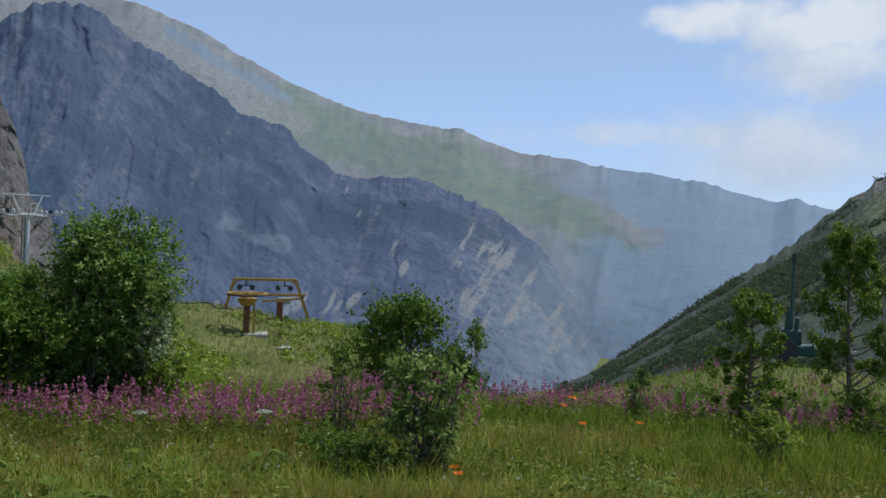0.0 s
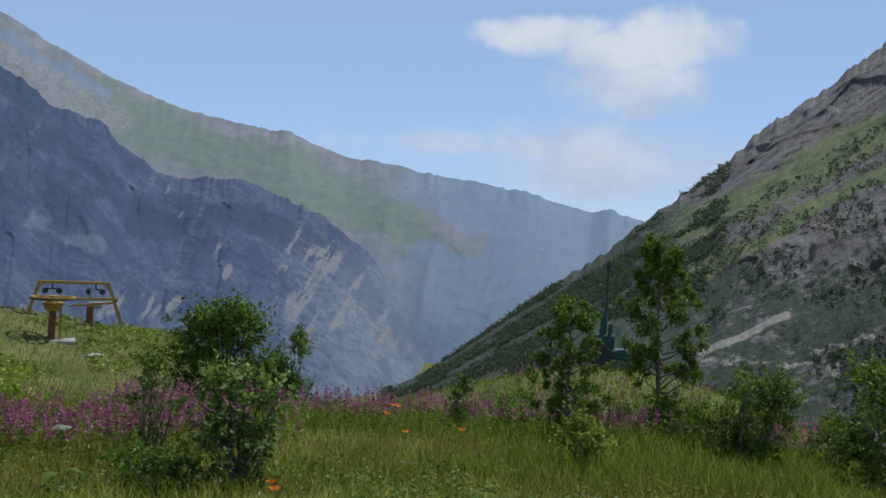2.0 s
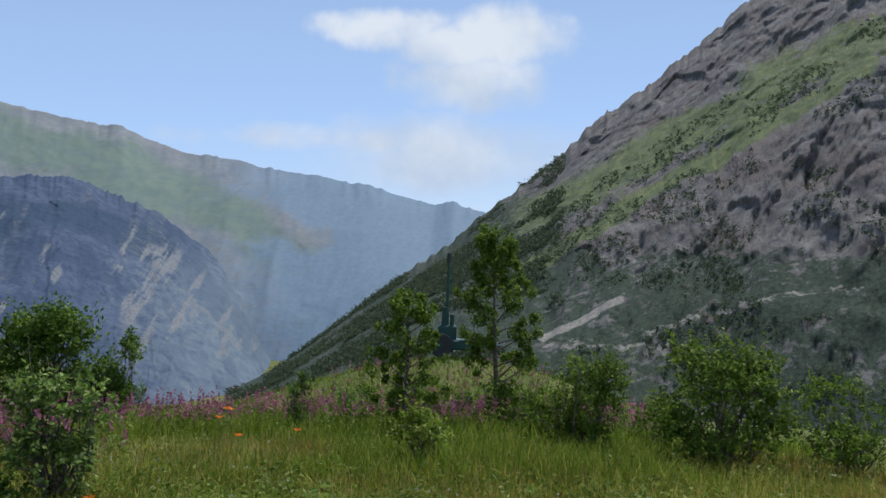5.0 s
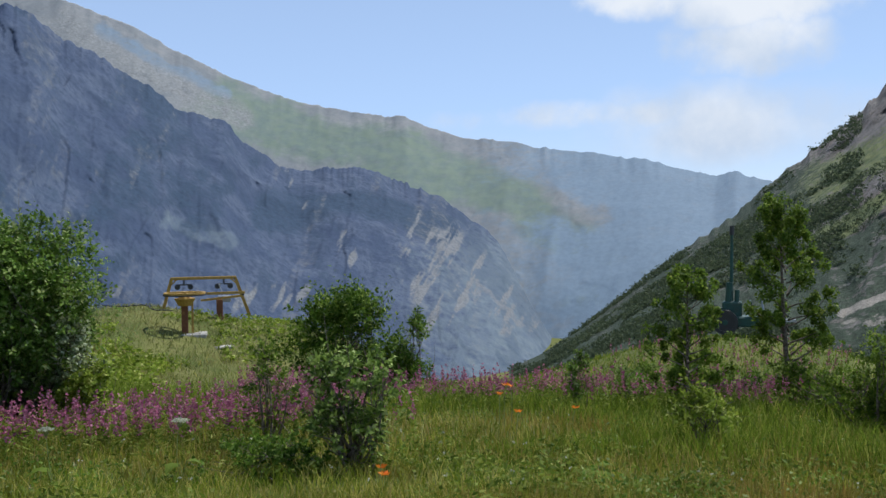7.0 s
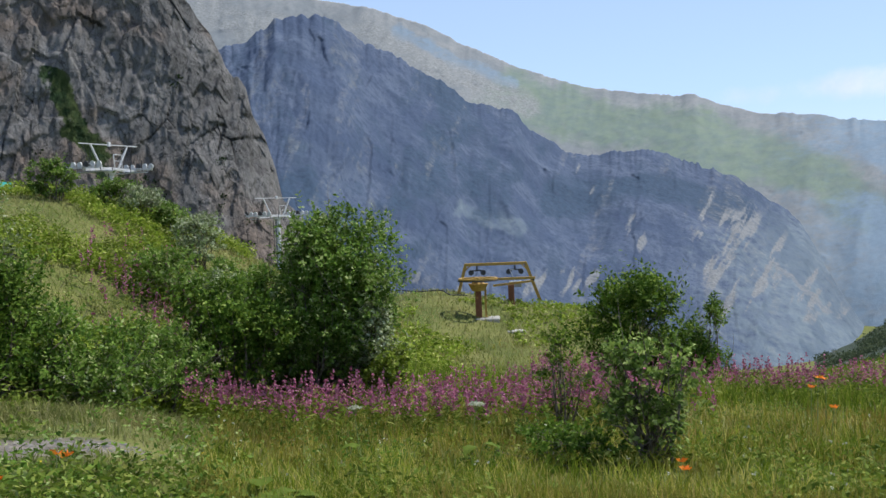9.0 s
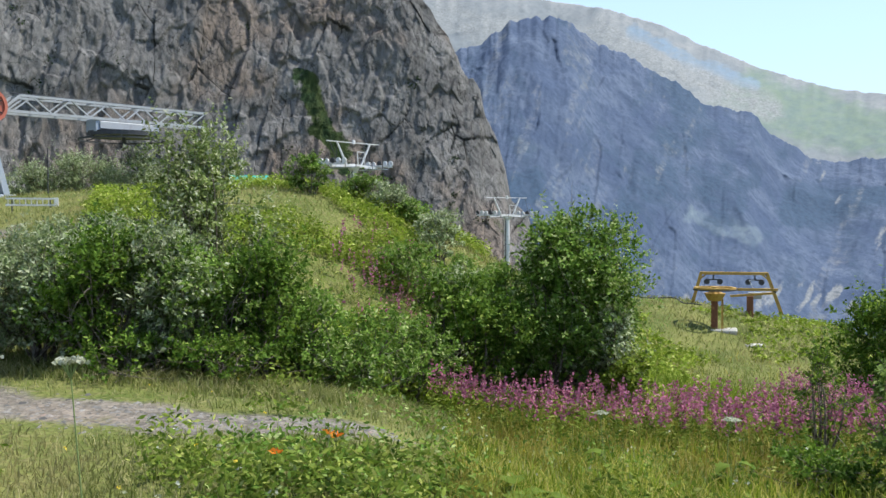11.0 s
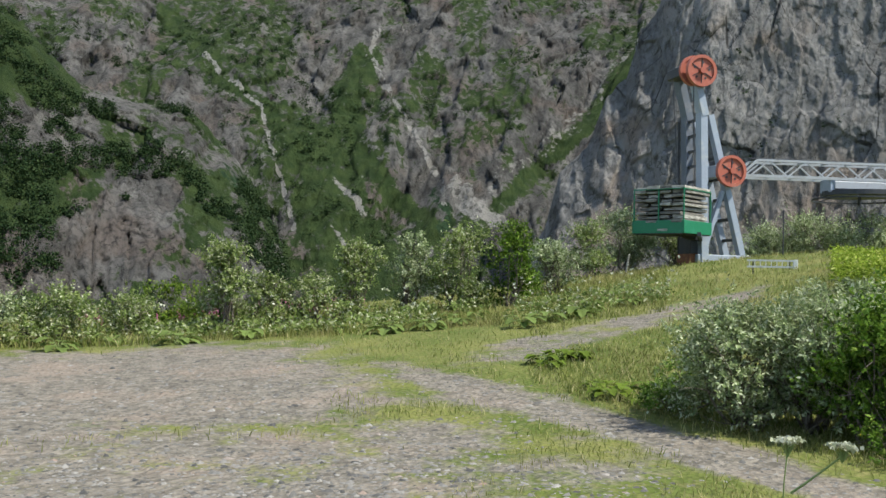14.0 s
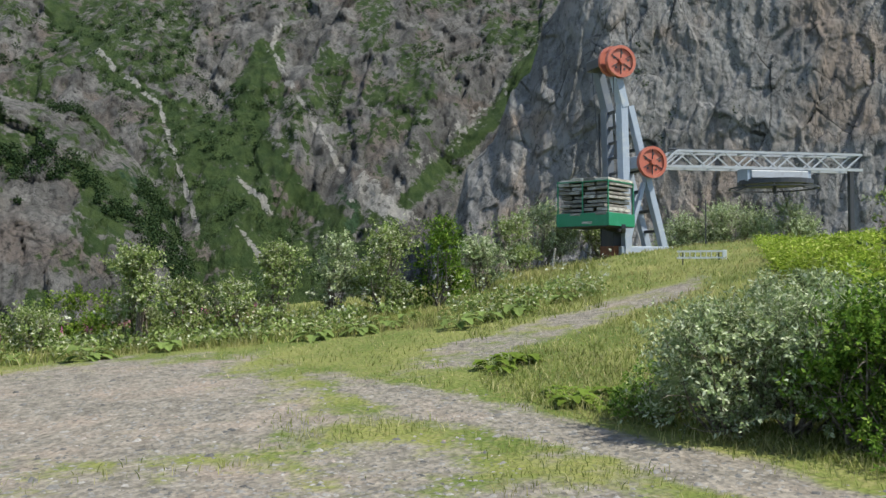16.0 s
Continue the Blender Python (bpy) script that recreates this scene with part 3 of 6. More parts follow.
mountain("rock_knob", [(79.5, -6), (81.5, 2.2), (84, 6.5), (86.9, 9.3), (90, 9.4), (93.2, 10.3), (97.2, 14.0), (105, 15), (118, 9)], 185, 120, -6.0, ROCK_VALLEY,
         "low rocky knob with dark scrub before the gully", knob_cover, 320, 180, 5.0, 61, 0.9, 13.0, 0.55, 0.0, 0.2, 0.15, 0.7, 0.5)

# ---- ground ----
def ground_mat():
    m = Mat("meadow_ground", 0.95, spec=0.1)
    fine, big = m.noise(9.0, 6, 0.6), m.noise(0.5, 5, 0.55)
    grass = m.mix(m.span(big, 0.35, 0.65), (0.075, 0.105, 0.024), (0.15, 0.16, 0.05))
    grass = m.mix(m.span(fine, 0.45, 0.7, 0, 0.6), grass, (0.19, 0.17, 0.08))
    stones = m.ramp(m.cells(16.0, out=1), (0.0, 0.12), (1.0, 0.8))
    gravel = m.mix(m.span(m.noise(5.0, 6, 0.7), 0.35, 0.65), (0.115, 0.105, 0.09), (0.21, 0.19, 0.163))
    gravel = m.mix(m.span(m.noise(0.7, 4), 0.45, 0.7, 0, 0.6), gravel, (0.25, 0.2, 0.165))
    gravel = m.mix(0.3, gravel, stones, "OVERLAY")
    a = m.t.nodes.new("ShaderNodeAttribute"); a.attribute_name = "gravel"
    mask = m.math("ADD", a.outputs["Fac"], m.math("MULTIPLY", m.math("SUBTRACT", m.noise(1.1, 7, 0.7), 0.5), 1.7))
    m.colour(m.mix(m.span(mask, 0.32, 0.66), grass, gravel))
    return m.bump(m.math("ADD", fine, m.cells(14.0)), 0.7, 0.05).m


def gravel_share(x, y):
    """Where the trodden and driven ground is bare: a yard to the left and the track that curves off it."""
    d, az = np.hypot(x, y), np.degrees(np.arctan2(-x, y))
    yard = np.exp(-(np.abs((x + 14.7) / 5.0) ** 3 + np.abs(y / 3.9) ** 3))
    mixed = (0.42 + 0.22 * smooth(az, 62, 76)) * smooth(az, 50, 62) * smooth(az, 118, 100) * smooth(d, 4.0, 6.0) * smooth(d, 13.5, 9.5)
    mid = 7.5 + 0.0039 * (az - 33) ** 2
    half = 0.3 + 0.022 * np.clip(az - 30, 0, 45)
    track = np.exp(-(((d - mid) / half) ** 2)) * smooth(az, 27, 33) * smooth(az, 80, 70)
    far = np.exp(-(((d - (16.5 + (66 - az) * 0.38)) / 1.8) ** 4)) * smooth(az, 50, 54) * smooth(az, 74, 66)
    return np.maximum(np.maximum(yard, mixed), np.maximum(0.85 * track, 0.62 * far))


def make_ground():
    az = np.radians(np.r_[np.linspace(-180, -60, 60, endpoint=False), np.linspace(-60, 115, 460, endpoint=False), np.linspace(115, 180, 34)])
    r = np.r_[0.0, np.geomspace(0.6, 60, 190), np.geomspace(62, 4900, 60)]
    A, D = np.meshgrid(az, r, indexing="ij")
    x, y = -np.sin(A) * D, np.cos(A) * D
    z = ground_z(x, y)
    pts = np.stack([x, y, z], -1).reshape(-1, 3)
    ob = mesh_grid("ground", pts, len(az), len(r), ground_mat())
    at = ob.data.attributes.new("gravel", "FLOAT", "POINT")
    at.data.foreach_set("value", gravel_share(pts[:, 0], pts[:, 1]).astype(np.float32))
    return tagged(ob, "sloping alpine meadow ground with bare gravel patches", "ground", kind="structure")


make_ground()

# ---- plants ----
BARK = Mat("bark", 0.9)
BARK.colour(BARK.mix(BARK.span(BARK.noise(22, 5), 0.35, 0.65), (0.07, 0.055, 0.04), (0.19, 0.165, 0.135)))
BARK = BARK.m
LEAF_WILLOW = leaf_mat("willow_leaf", (0.068, 0.138, 0.02), (0.132, 0.228, 0.034), (0.19, 0.29, 0.052), (0.36, 0.43, 0.17), 0.82)
LEAF_SILVER = leaf_mat("silver_leaf", (0.13, 0.18, 0.075), (0.215, 0.275, 0.12), (0.31, 0.365, 0.19), (0.45, 0.49, 0.33), 0.7)
LEAF_DARK = leaf_mat("dark_leaf", (0.042, 0.09, 0.011), (0.085, 0.16, 0.019), (0.15, 0.24, 0.031), (0.28, 0.36, 0.087), 0.9)
LEAF_BIRCH = leaf_mat("birch_leaf", (0.055, 0.108, 0.012), (0.112, 0.182, 0.022), (0.18, 0.26, 0.037), (0.28, 0.33, 0.081), 0.9, 0.42)
LEAF_YELLOW = leaf_mat("fresh_leaf", (0.125, 0.19, 0.018), (0.21, 0.295, 0.034), (0.31, 0.38, 0.06), (0.47, 0.5, 0.16), 0.88)
LEAF_FIELD = leaf_mat("field_willow_leaf", (0.035, 0.08, 0.009), (0.075, 0.145, 0.015), (0.14, 0.22, 0.028), (0.26, 0.34, 0.074), 0.88)
LEAF_GREY = leaf_mat("grey_willow_leaf", (0.07, 0.125, 0.025), (0.15, 0.235, 0.045), (0.25, 0.34, 0.08), (0.4, 0.48, 0.17), 0.84)
LEAF_BROAD = leaf_mat("broad_leaf", (0.08, 0.13, 0.016), (0.145, 0.205, 0.03), (0.22, 0.275, 0.05), (0.34, 0.37, 0.099), 0.88)
LEAF_RIM = leaf_mat("rim_leaf", (0.1, 0.15, 0.036), (0.175, 0.235, 0.07), (0.26, 0.31, 0.115), (0.48, 0.5, 0.34), 0.8)
GRASS = leaf_mat("meadow_grass", (0.085, 0.145, 0.012), (0.19, 0.26, 0.025), (0.33, 0.36, 0.053), (0.5, 0.45, 0.13), 0.72, 0.4, straw=(0.26, 0.2, 0.046))
GRASS_REED = leaf_mat("reed_grass", (0.07, 0.122, 0.011), (0.145, 0.215, 0.022), (0.225, 0.295, 0.037), (0.34, 0.36, 0.081), 0.85, 0.42)
GRASS_DRY = leaf_mat("seeding_grass", (0.12, 0.15, 0.017), (0.22, 0.22, 0.034), (0.33, 0.28, 0.062), (0.42, 0.32, 0.112), 0.75, 0.4, straw=(0.3, 0.18, 0.053))
GRASS_SHORT = leaf_mat("trodden_grass", (0.115, 0.15, 0.032), (0.205, 0.23, 0.068), (0.305, 0.305, 0.115), (0.4, 0.37, 0.19), 0.82, 0.4, straw=(0.31, 0.275, 0.12))
PINK = leaf_mat("fireweed_petal", (0.27, 0.075, 0.14), (0.37, 0.125, 0.205), (0.46, 0.2, 0.29), part=0.3)
WHITE = leaf_mat("umbel_white", (0.3, 0.33, 0.2), (0.42, 0.44, 0.32), (0.52, 0.53, 0.43), part=0.3)
ORANGE = leaf_mat("orange_petal", (0.7, 0.13, 0.02), (0.8, 0.2, 0.03), (0.85, 0.3, 0.04), part=0.3)
YELLOW = leaf_mat("yellow_petal", (0.6, 0.45, 0.03), (0.75, 0.55, 0.05), (0.8, 0.65, 0.1), part=0.3)
rng = np.random.default_rng(7)


def place(az, d):
    a = radians(az)
    x, y = -math.sin(a) * d, math.cos(a) * d
    return x, y, float(ground_z(np.array([x]), np.array([y]))[0])


def raw_mesh(name, verts, faces3, material, group4=None):
    """A mesh from an array of points and an array of triangles (and of quads)."""
    me = bpy.data.meshes.new(name)
    loops, starts, n = [], [], 0
    for f in (faces3, group4):
        if f is not None and len(f):
            loops.append(f.ravel()); starts.append(n + np.arange(len(f)) * f.shape[1]); n += f.size
    me.vertices.add(len(verts)); me.vertices.foreach_set("co", np.asarray(verts, np.float32).ravel())
    me.loops.add(n); me.loops.foreach_set("vertex_index", np.concatenate(loops).astype(np.int32))
    st = np.concatenate(starts).astype(np.int32)
    me.polygons.add(len(st)); me.polygons.foreach_set("loop_start", st)
    me.update(calc_edges=True)
    me.materials.append(material)
    return me


def unit(v):
    return v / (np.linalg.norm(v, axis=-1, keepdims=True) + 1e-9)


def leaf_mesh(name, at, way, length, slim, material, r, fold=0.25, face=None):
    """Folded, pointed leaves: at their middles, way along them, face: the side they turn to the light."""
    n = len(at)
    way = unit(way)
    side = unit(np.cross(way, unit(r.normal(size=(n, 3))) if face is None else unit(face) + 0.45 * r.normal(size=(n, 3))))
    up = np.cross(side, way)
    L = (length * r.uniform(0.7, 1.3, n))[:, None]
    w = L * slim * 0.5
    v = np.stack([at - way * L * 0.5, at + side * w + up * w * fold - way * L * 0.05, at + way * L * 0.5, at - side * w + up * w * fold - way * L * 0.05], 1).reshape(-1, 3)
    b = np.arange(n)[:, None] * 4
    return raw_mesh(name, v, np.concatenate([b + [0, 1, 2], b + [0, 2, 3]], 0).reshape(-1, 3), material)


def tube_arrays(path, radii, sides=6):
    path = np.asarray(path, float)
    t = unit(np.gradient(path, axis=0))
    ref = np.where(np.abs(t[:, 2:3]) > 0.9, [[1.0, 0, 0]], [[0, 0, 1.0]])
    s = unit(np.cross(t, ref)); u = np.cross(s, t)
    k = np.arange(sides) * 2 * np.pi / sides
    ring = path[:, None] + np.asarray(radii)[:, None, None] * (np.cos(k)[None, :, None] * s[:, None] + np.sin(k)[None, :, None] * u[:, None])
    n = len(path)
    a = (np.arange(n - 1)[:, None] * sides + np.arange(sides)[None]).ravel()
    b = (np.arange(n - 1)[:, None] * sides + (np.arange(sides)[None] + 1) % sides).ravel()
    return ring.reshape(-1, 3), np.stack([a, b, b + sides, a + sides], -1)


def join_tubes(list_):
    vs, fs, n = [], [], 0
    for v, f in list_:
        vs.append(v); fs.append(f + n); n += len(v)
    return np.concatenate(vs), np.concatenate(fs)


def limb(start, end, r0, r1, r, bow=0.12, n=6):
    start, end = np.asarray(start, float), np.asarray(end, float)
    u = np.linspace(0, 1, n)[:, None]
    off = r.normal(size=3) * np.linalg.norm(end - start) * bow
    return tube_arrays(start + (end - start) * u + off * (u * (1 - u) * 2), np.linspace(r0, r1, n), 5)


def thing(name, x, y, z, label, category, group="", turn=0.0):
    ob = new(name)
    ob.empty_display_size = 0.2
    ob.matrix_basis = pose(x, y, z, 0, 0, turn)
    return tagged(ob, label, category, group)


def child(name, me, parent, label=""):
    ob = new(name, me)
    ob.parent = parent
    return tagged(ob, label)


def shrub(name, az, d, h, w, leaf, n, material, label, seed, slim=0.45, lobes=9, low=0.12, open_=0.5, shoots=10, category="shrub", depth=None, tight=1.0):
    """A many-stemmed shrub: stems fan out from the foot, leaves sit in uneven clumps with shoots standing out of them."""
    r = np.random.default_rng(seed)
    leaf, n = leaf * 0.95, int(n * 1.15)
    x, y, z = place(az, d)
    ob = thing(name, x, y, z - 0.03, label, category)
    dep = depth or w
    ang = r.uniform(0, 2 * np.pi, lobes)
    ring = np.sqrt(r.uniform(0.05, 1, lobes)) * 0.36
    lz = r.uniform(low + 0.16, 0.84, lobes)
    ring = ring * (1.15 - 0.55 * np.abs(lz - 0.45) / 0.55)
    mid = np.stack([np.cos(ang) * ring * w, np.sin(ang) * ring * dep, lz * h], -1)
    mid[0] = (0, 0, 0.8 * h)
    size = r.uniform(0.17, 0.3, lobes) * tight * min(1.0, (11 / lobes) ** 0.3)
    stems = []
    for m in mid:
        foot = np.array([r.normal() * 0.05 * w, r.normal() * 0.05 * w, 0])
        stems.append(limb(foot, m, 0.012 * h + 0.004, 0.003, r))
        for _ in range(3):
            stems.append(limb(foot + (m - foot) * r.uniform(0.4, 0.9), m + r.normal(size=3) * 0.16 * np.array([w, dep, h]), 0.004 + 0.003 * h, 0.0015, r))
    # twigs stand out from the lobes, each with a tuft of leaves along it
    per = 13
    twigs = max(n // per, 24)
    k = r.integers(0, lobes, twigs)
    out = unit(r.normal(size=(twigs, 3)) + [0, 0, 0.25])
    span = np.array([w, dep, h])
    root = mid[k] + out * (r.uniform(0.15, 0.9, twigs) ** open_ * size[k])[:, None] * span * 0.7
    reach = r.uniform(0.5, 1.25, twigs) * (0.05 * (w + h) + 0.9 * leaf)
    lead = unit(out * [1, 1, 0.6] + [0, 0, 0.45] + 0.3 * r.normal(size=(twigs, 3)))
    tall = r.uniform(0, 1, twigs) < 0.05 + 0.004 * shoots
    tip = root + lead * (reach * np.where(tall, 1.9, 1.0))[:, None]
    j = np.repeat(np.arange(twigs), per)
    u = r.uniform(0.05, 1.05, len(j))[:, None]
    spin = unit(np.cross(lead[j], r.normal(size=(len(j), 3))))
    at = root[j] + (tip[j] - root[j]) * u + spin * leaf * 0.5
    way = spin * 0.9 + lead[j] * 0.6 + [0, 0, -0.1]
    face = out[j] * 0.6 + [0, 0, 0.75]
    at[:, 2] = np.maximum(at[:, 2], 0.03)
    for b in range(0, twigs, max(1, twigs // 60)):
        stems.append(limb(mid[k[b]], tip[b], 0.002 + 0.0015 * h, 0.001, r, 0.08, 4))
    v, f = join_tubes(stems)
    child("branchwork", raw_mesh("branchwork", v, None, BARK, f), ob)
    child("foliage", leaf_mesh("foliage", at, way, leaf, slim, material, r, 0.25, face), ob)
    return ob


def tree(name, az, d, h, w, leaf, n, material, label, seed, clear=0.25, lean=0.0):
    """A young tree: one tapered trunk, limbs that rise from it, and clumps of leaves with gaps between."""
    r = np.random.default_rng(seed)
    x, y, z = place(az, d)
    ob = thing(name, x, y, z - 0.03, label, "tree")
    top = np.array([lean * h, 0, h * 0.97])
    trunk = [limb((0, 0, 0), top, 0.016 * h, 0.004, r, 0.04, 10)]
    mids, sizes = [top * 0.97], [0.12]
    limbs = []
    for i in range(36):
        u = clear + (1 - clear) * (i + r.uniform()) / 36 * 0.93
        a = i * 2.4 + r.uniform(-0.5, 0.5)
        reach = w * 0.5 * math.sin(math.pi * min(1, (0.18 + 0.82 * (u - clear) / (1 - clear)) ** 0.8)) ** 0.7 * r.uniform(0.55, 1.12) + 0.05
        foot = top * u
        end = foot + np.array([math.cos(a) * reach, math.sin(a) * reach, reach * r.uniform(0.2, 0.9)])
        limbs.append(limb(foot, end, 0.006 * h * (1 - u) + 0.005, 0.002, r))
        for f_ in (0.6, 0.85, 1.0):
            mids.append(foot + (end - foot) * f_ + r.normal(size=3) * 0.05 * w)
            sizes.append(r.uniform(0.055, 0.125))
    mids, sizes = np.array(mids), np.array(sizes) * w
    k = r.integers(0, len(mids), n)
    at = mids[k] + unit(r.normal(size=(n, 3))) * (r.uniform(0, 1, n) ** 0.5 * sizes[k])[:, None] * [1, 1, 1.15]
    face = unit(at - top * 0.55) + [0, 0, 0.7]
    v, f = join_tubes(trunk)
    child("trunk", raw_mesh("trunk", v, None, BARK, f), ob)
    v, f = join_tubes(limbs)
    child("branchwork", raw_mesh("branchwork", v, None, BARK, f), ob)
    child("crown", leaf_mesh("crown", at, r.normal(size=(n, 3)) + [0, 0, -0.5], leaf, 0.62, material, r, 0.25, face), ob)
    return ob


GREEN_LABEL = "dense green willow shrub on the meadow"
SILVER_LABEL = "silvery-leaved willow shrub on the knoll's slope"
# the meadow in front
shrub("willow_shrub", 1.5, 9.3, 1.3, 1.15, 0.066, 2300, LEAF_GREY, "loose young willow shrub standing in tall grass", 11, 0.6, 24, 0.16, 0.9, 30, tight=0.78)
shrub("willow_shrub", 6.8, 11.0, 1.35, 0.7, 0.055, 900, LEAF_BIRCH, "thin sparse willow sapling among pink flowers", 12, 0.55, 7, 0.1, 0.9, 8)
shrub("low_shrub", 7.4, 9.3, 0.34, 1.7, 0.05, 2600, LEAF_DARK, "low dark-leaved creeping shrub in the grass", 13, 0.6, 12, 0.0, 0.7, 6)
shrub("willow_shrub", 2.4, 24, 3.15, 3.5, 0.12, 11000, LEAF_FIELD, "rounded dark green shrub at the meadow's edge", 14, 0.5, 26, 0.0, 0.5, 22)
shrub("willow_shrub", 0.9, 23.4, 1.9, 2.5, 0.1, 5000, LEAF_FIELD, "dark green shrub beside a rounded bush", 114, 0.5, 18, 0.0, 0.55, 16)
shrub("willow_shrub", 18.8, 14.2, 1.55, 1.2, 0.07, 5000, LEAF_SILVER, "pale willow shrub at a larger bush's side", 116, 0.5, 16, 0.0, 0.55, 16)
shrub("willow_shrub", 22.0, 14.3, 2.45, 1.5, 0.07, 9000, LEAF_WILLOW, GREEN_LABEL, 117, 0.5, 24, 0.0, 0.55, 20)
shrub("spruce_shrub", -1.3, 23.5, 2.5, 1.05, 0.1, 2000, LEAF_DARK, "small dark pointed shrub at the meadow's edge", 15, 0.4, 7, 0.0, 0.6)
shrub("willow_shrub", 20.4, 14.5, 2.95, 2.05, 0.075, 24000, LEAF_WILLOW, "large dense green willow bush beside pink flowers", 16, 0.5, 44, 0.0, 0.5, 30, tight=1.2)
shrub("willow_shrub", 26.5, 13.6, 1.95, 1.8, 0.075, 11000, LEAF_DARK, "dark green willow bush below the knoll", 17, 0.5, 18, 0.0, 0.5, 16)
shrub("willow_shrub", 23.9, 14.6, 2.1, 1.7, 0.085, 6500, LEAF_WILLOW, GREEN_LABEL, 18, 0.5, 14, 0.0, 0.5, 16)
shrub("willow_shrub", 17.4, 13.8, 0.9, 1.0, 0.07, 2500, LEAF_YELLOW, "pale green herb clump at a bush's foot", 19, 0.6, 8, 0.0, 0.6, 8)
# the meadow to the right
tree("birch_sapling", -18.0, 14.5, 2.35, 1.05, 0.064, 5600, LEAF_BIRCH, "thin young birch with sparse dark leaves", 21, 0.12)
tree("birch_tree", -23.7, 17, 3.9, 1.3, 0.062, 11000, LEAF_BIRCH, "slender young birch tree on the meadow's edge", 22, 0.24, -0.05)
shrub("willow_shrub", -17.8, 15.6, 0.85, 1.1, 0.055, 2600, LEAF_DARK, "dark undergrowth at a birch sapling's foot", 23, 0.5, 9, 0.0, 0.7)
shrub("willow_shrub", -11.8, 15, 1.0, 0.55, 0.06, 900, LEAF_WILLOW, "thin upright green willow sapling", 24, 0.5, 6, 0.1, 0.8)
shrub("willow_shrub", -14.2, 16, 0.75, 1.3, 0.06, 1800, LEAF_WILLOW, "low spreading green shrub in tall grass", 25, 0.5, 9, 0.0, 0.7)
shrub("willow_shrub", -19.2, 11, 0.75, 0.95, 0.06, 1700, LEAF_YELLOW, "pale green young shrub in tall grass", 26, 0.5, 9, 0.0, 0.75)
shrub("willow_shrub", -28.3, 13.6, 1.4, 1.6, 0.062, 6500, LEAF_BIRCH, "bushy green willow in tall grass", 27, 0.5, 14, 0.0, 0.65, 16)
shrub("willow_shrub", -24.9, 15.5, 0.8, 1.0, 0.06, 1600, LEAF_BIRCH, "small green bush beside a young birch", 28, 0.5, 8, 0.0, 0.7)
shrub("willow_shrub", -37.0, 12.6, 1.75, 1.85, 0.064, 9500, LEAF_BIRCH, "broad bushy willow at the meadow's edge", 29, 0.55, 18, 0.0, 0.65, 22)
shrub("willow_shrub", -43.5, 13.5, 1.25, 1.7, 0.062, 4000, LEAF_BIRCH, "bushy green willow in tall grass", 30, 0.55, 14, 0.0, 0.65, 14)
shrub("willow_shrub", -33.0, 14.5, 0.75, 1.2, 0.06, 1700, LEAF_BIRCH, "low green bush in tall grass", 31, 0.5, 9, 0.0, 0.7)
for i, (az, d, h, w) in enumerate(((-15.6, 21, 1.1, 1.6), (-12.6, 20, 0.7, 1.4), (-19.6, 22, 0.9, 1.5), (-22.4, 23, 1.0, 1.7), (-26.2, 20, 1.1, 1.8), (-30.0, 19, 1.2, 1.9), (-9.6, 19, 0.55, 1.3))):
    shrub("willow_shrub", az, d, h, w, 0.085, 2300, LEAF_FIELD if i % 2 else LEAF_BIRCH, "low green bush along the meadow's far edge", 180 + i, 0.5, 12, 0.0, 0.65, 14)
# the knoll
shrub("silver_willow", 54.0, 10.9, 1.35, 1.7, 0.055, 17000, LEAF_SILVER, SILVER_LABEL, 41, 0.42, 24, 0.0, 0.55, 24)
shrub("silver_willow", 50.8, 10.9, 1.42, 1.4, 0.058, 11000, LEAF_SILVER, SILVER_LABEL, 52, 0.42, 18, 0.0, 0.55, 18)
shrub("willow_shrub", 47.6, 10.5, 1.6, 1.3, 0.055, 8500, LEAF_DARK, "dark green willow bush on the knoll's slope", 42, 0.5, 20, 0.0, 0.5, 16)
shrub("silver_willow", 44.6, 10.6, 1.55, 1.45, 0.06, 12000, LEAF_SILVER, SILVER_LABEL, 43, 0.42, 20, 0.0, 0.55, 22)
shrub("willow_shrub", 42.0, 10.5, 1.4, 1.25, 0.055, 6500, LEAF_WILLOW, "green willow bush on the knoll's slope", 53, 0.5, 16, 0.0, 0.55, 16)
shrub("willow_shrub", 38.9, 10.7, 1.6, 1.25, 0.06, 8500, LEAF_DARK, "dark green willow bush on the knoll's slope", 44, 0.5, 20, 0.0, 0.5, 16)
shrub("willow_shrub", 36.4, 11.0, 1.25, 1.4, 0.06, 6000, LEAF_WILLOW, "green willow bush on the knoll's slope", 54, 0.5, 16, 0.0, 0.55, 16)
shrub("willow_shrub", 41.7, 13.0, 3.05, 2.0, 0.062, 16000, LEAF_RIM, "tall yellow-green willow bush on the knoll", 45, 0.5, 26, 0.0, 0.55, 26)
shrub("silver_willow", 47.5, 12.5, 1.35, 1.6, 0.078, 6000, LEAF_SILVER, SILVER_LABEL, 55, 0.42, 16, 0.0, 0.55, 16)
shrub("willow_shrub", 33.0, 10.8, 1.0, 1.7, 0.055, 5500, LEAF_WILLOW, GREEN_LABEL, 46, 0.5, 16, 0.0, 0.6, 14)
shrub("willow_shrub", 30.3, 12.0, 1.1, 1.3, 0.055, 4500, LEAF_WILLOW, GREEN_LABEL, 56, 0.5, 14, 0.0, 0.6, 14)
shrub("willow_shrub", 40.8, 9.9, 0.5, 1.4, 0.05, 2200, LEAF_DARK, GREEN_LABEL, 47, 0.5, 12, 0.0, 0.6, 10)
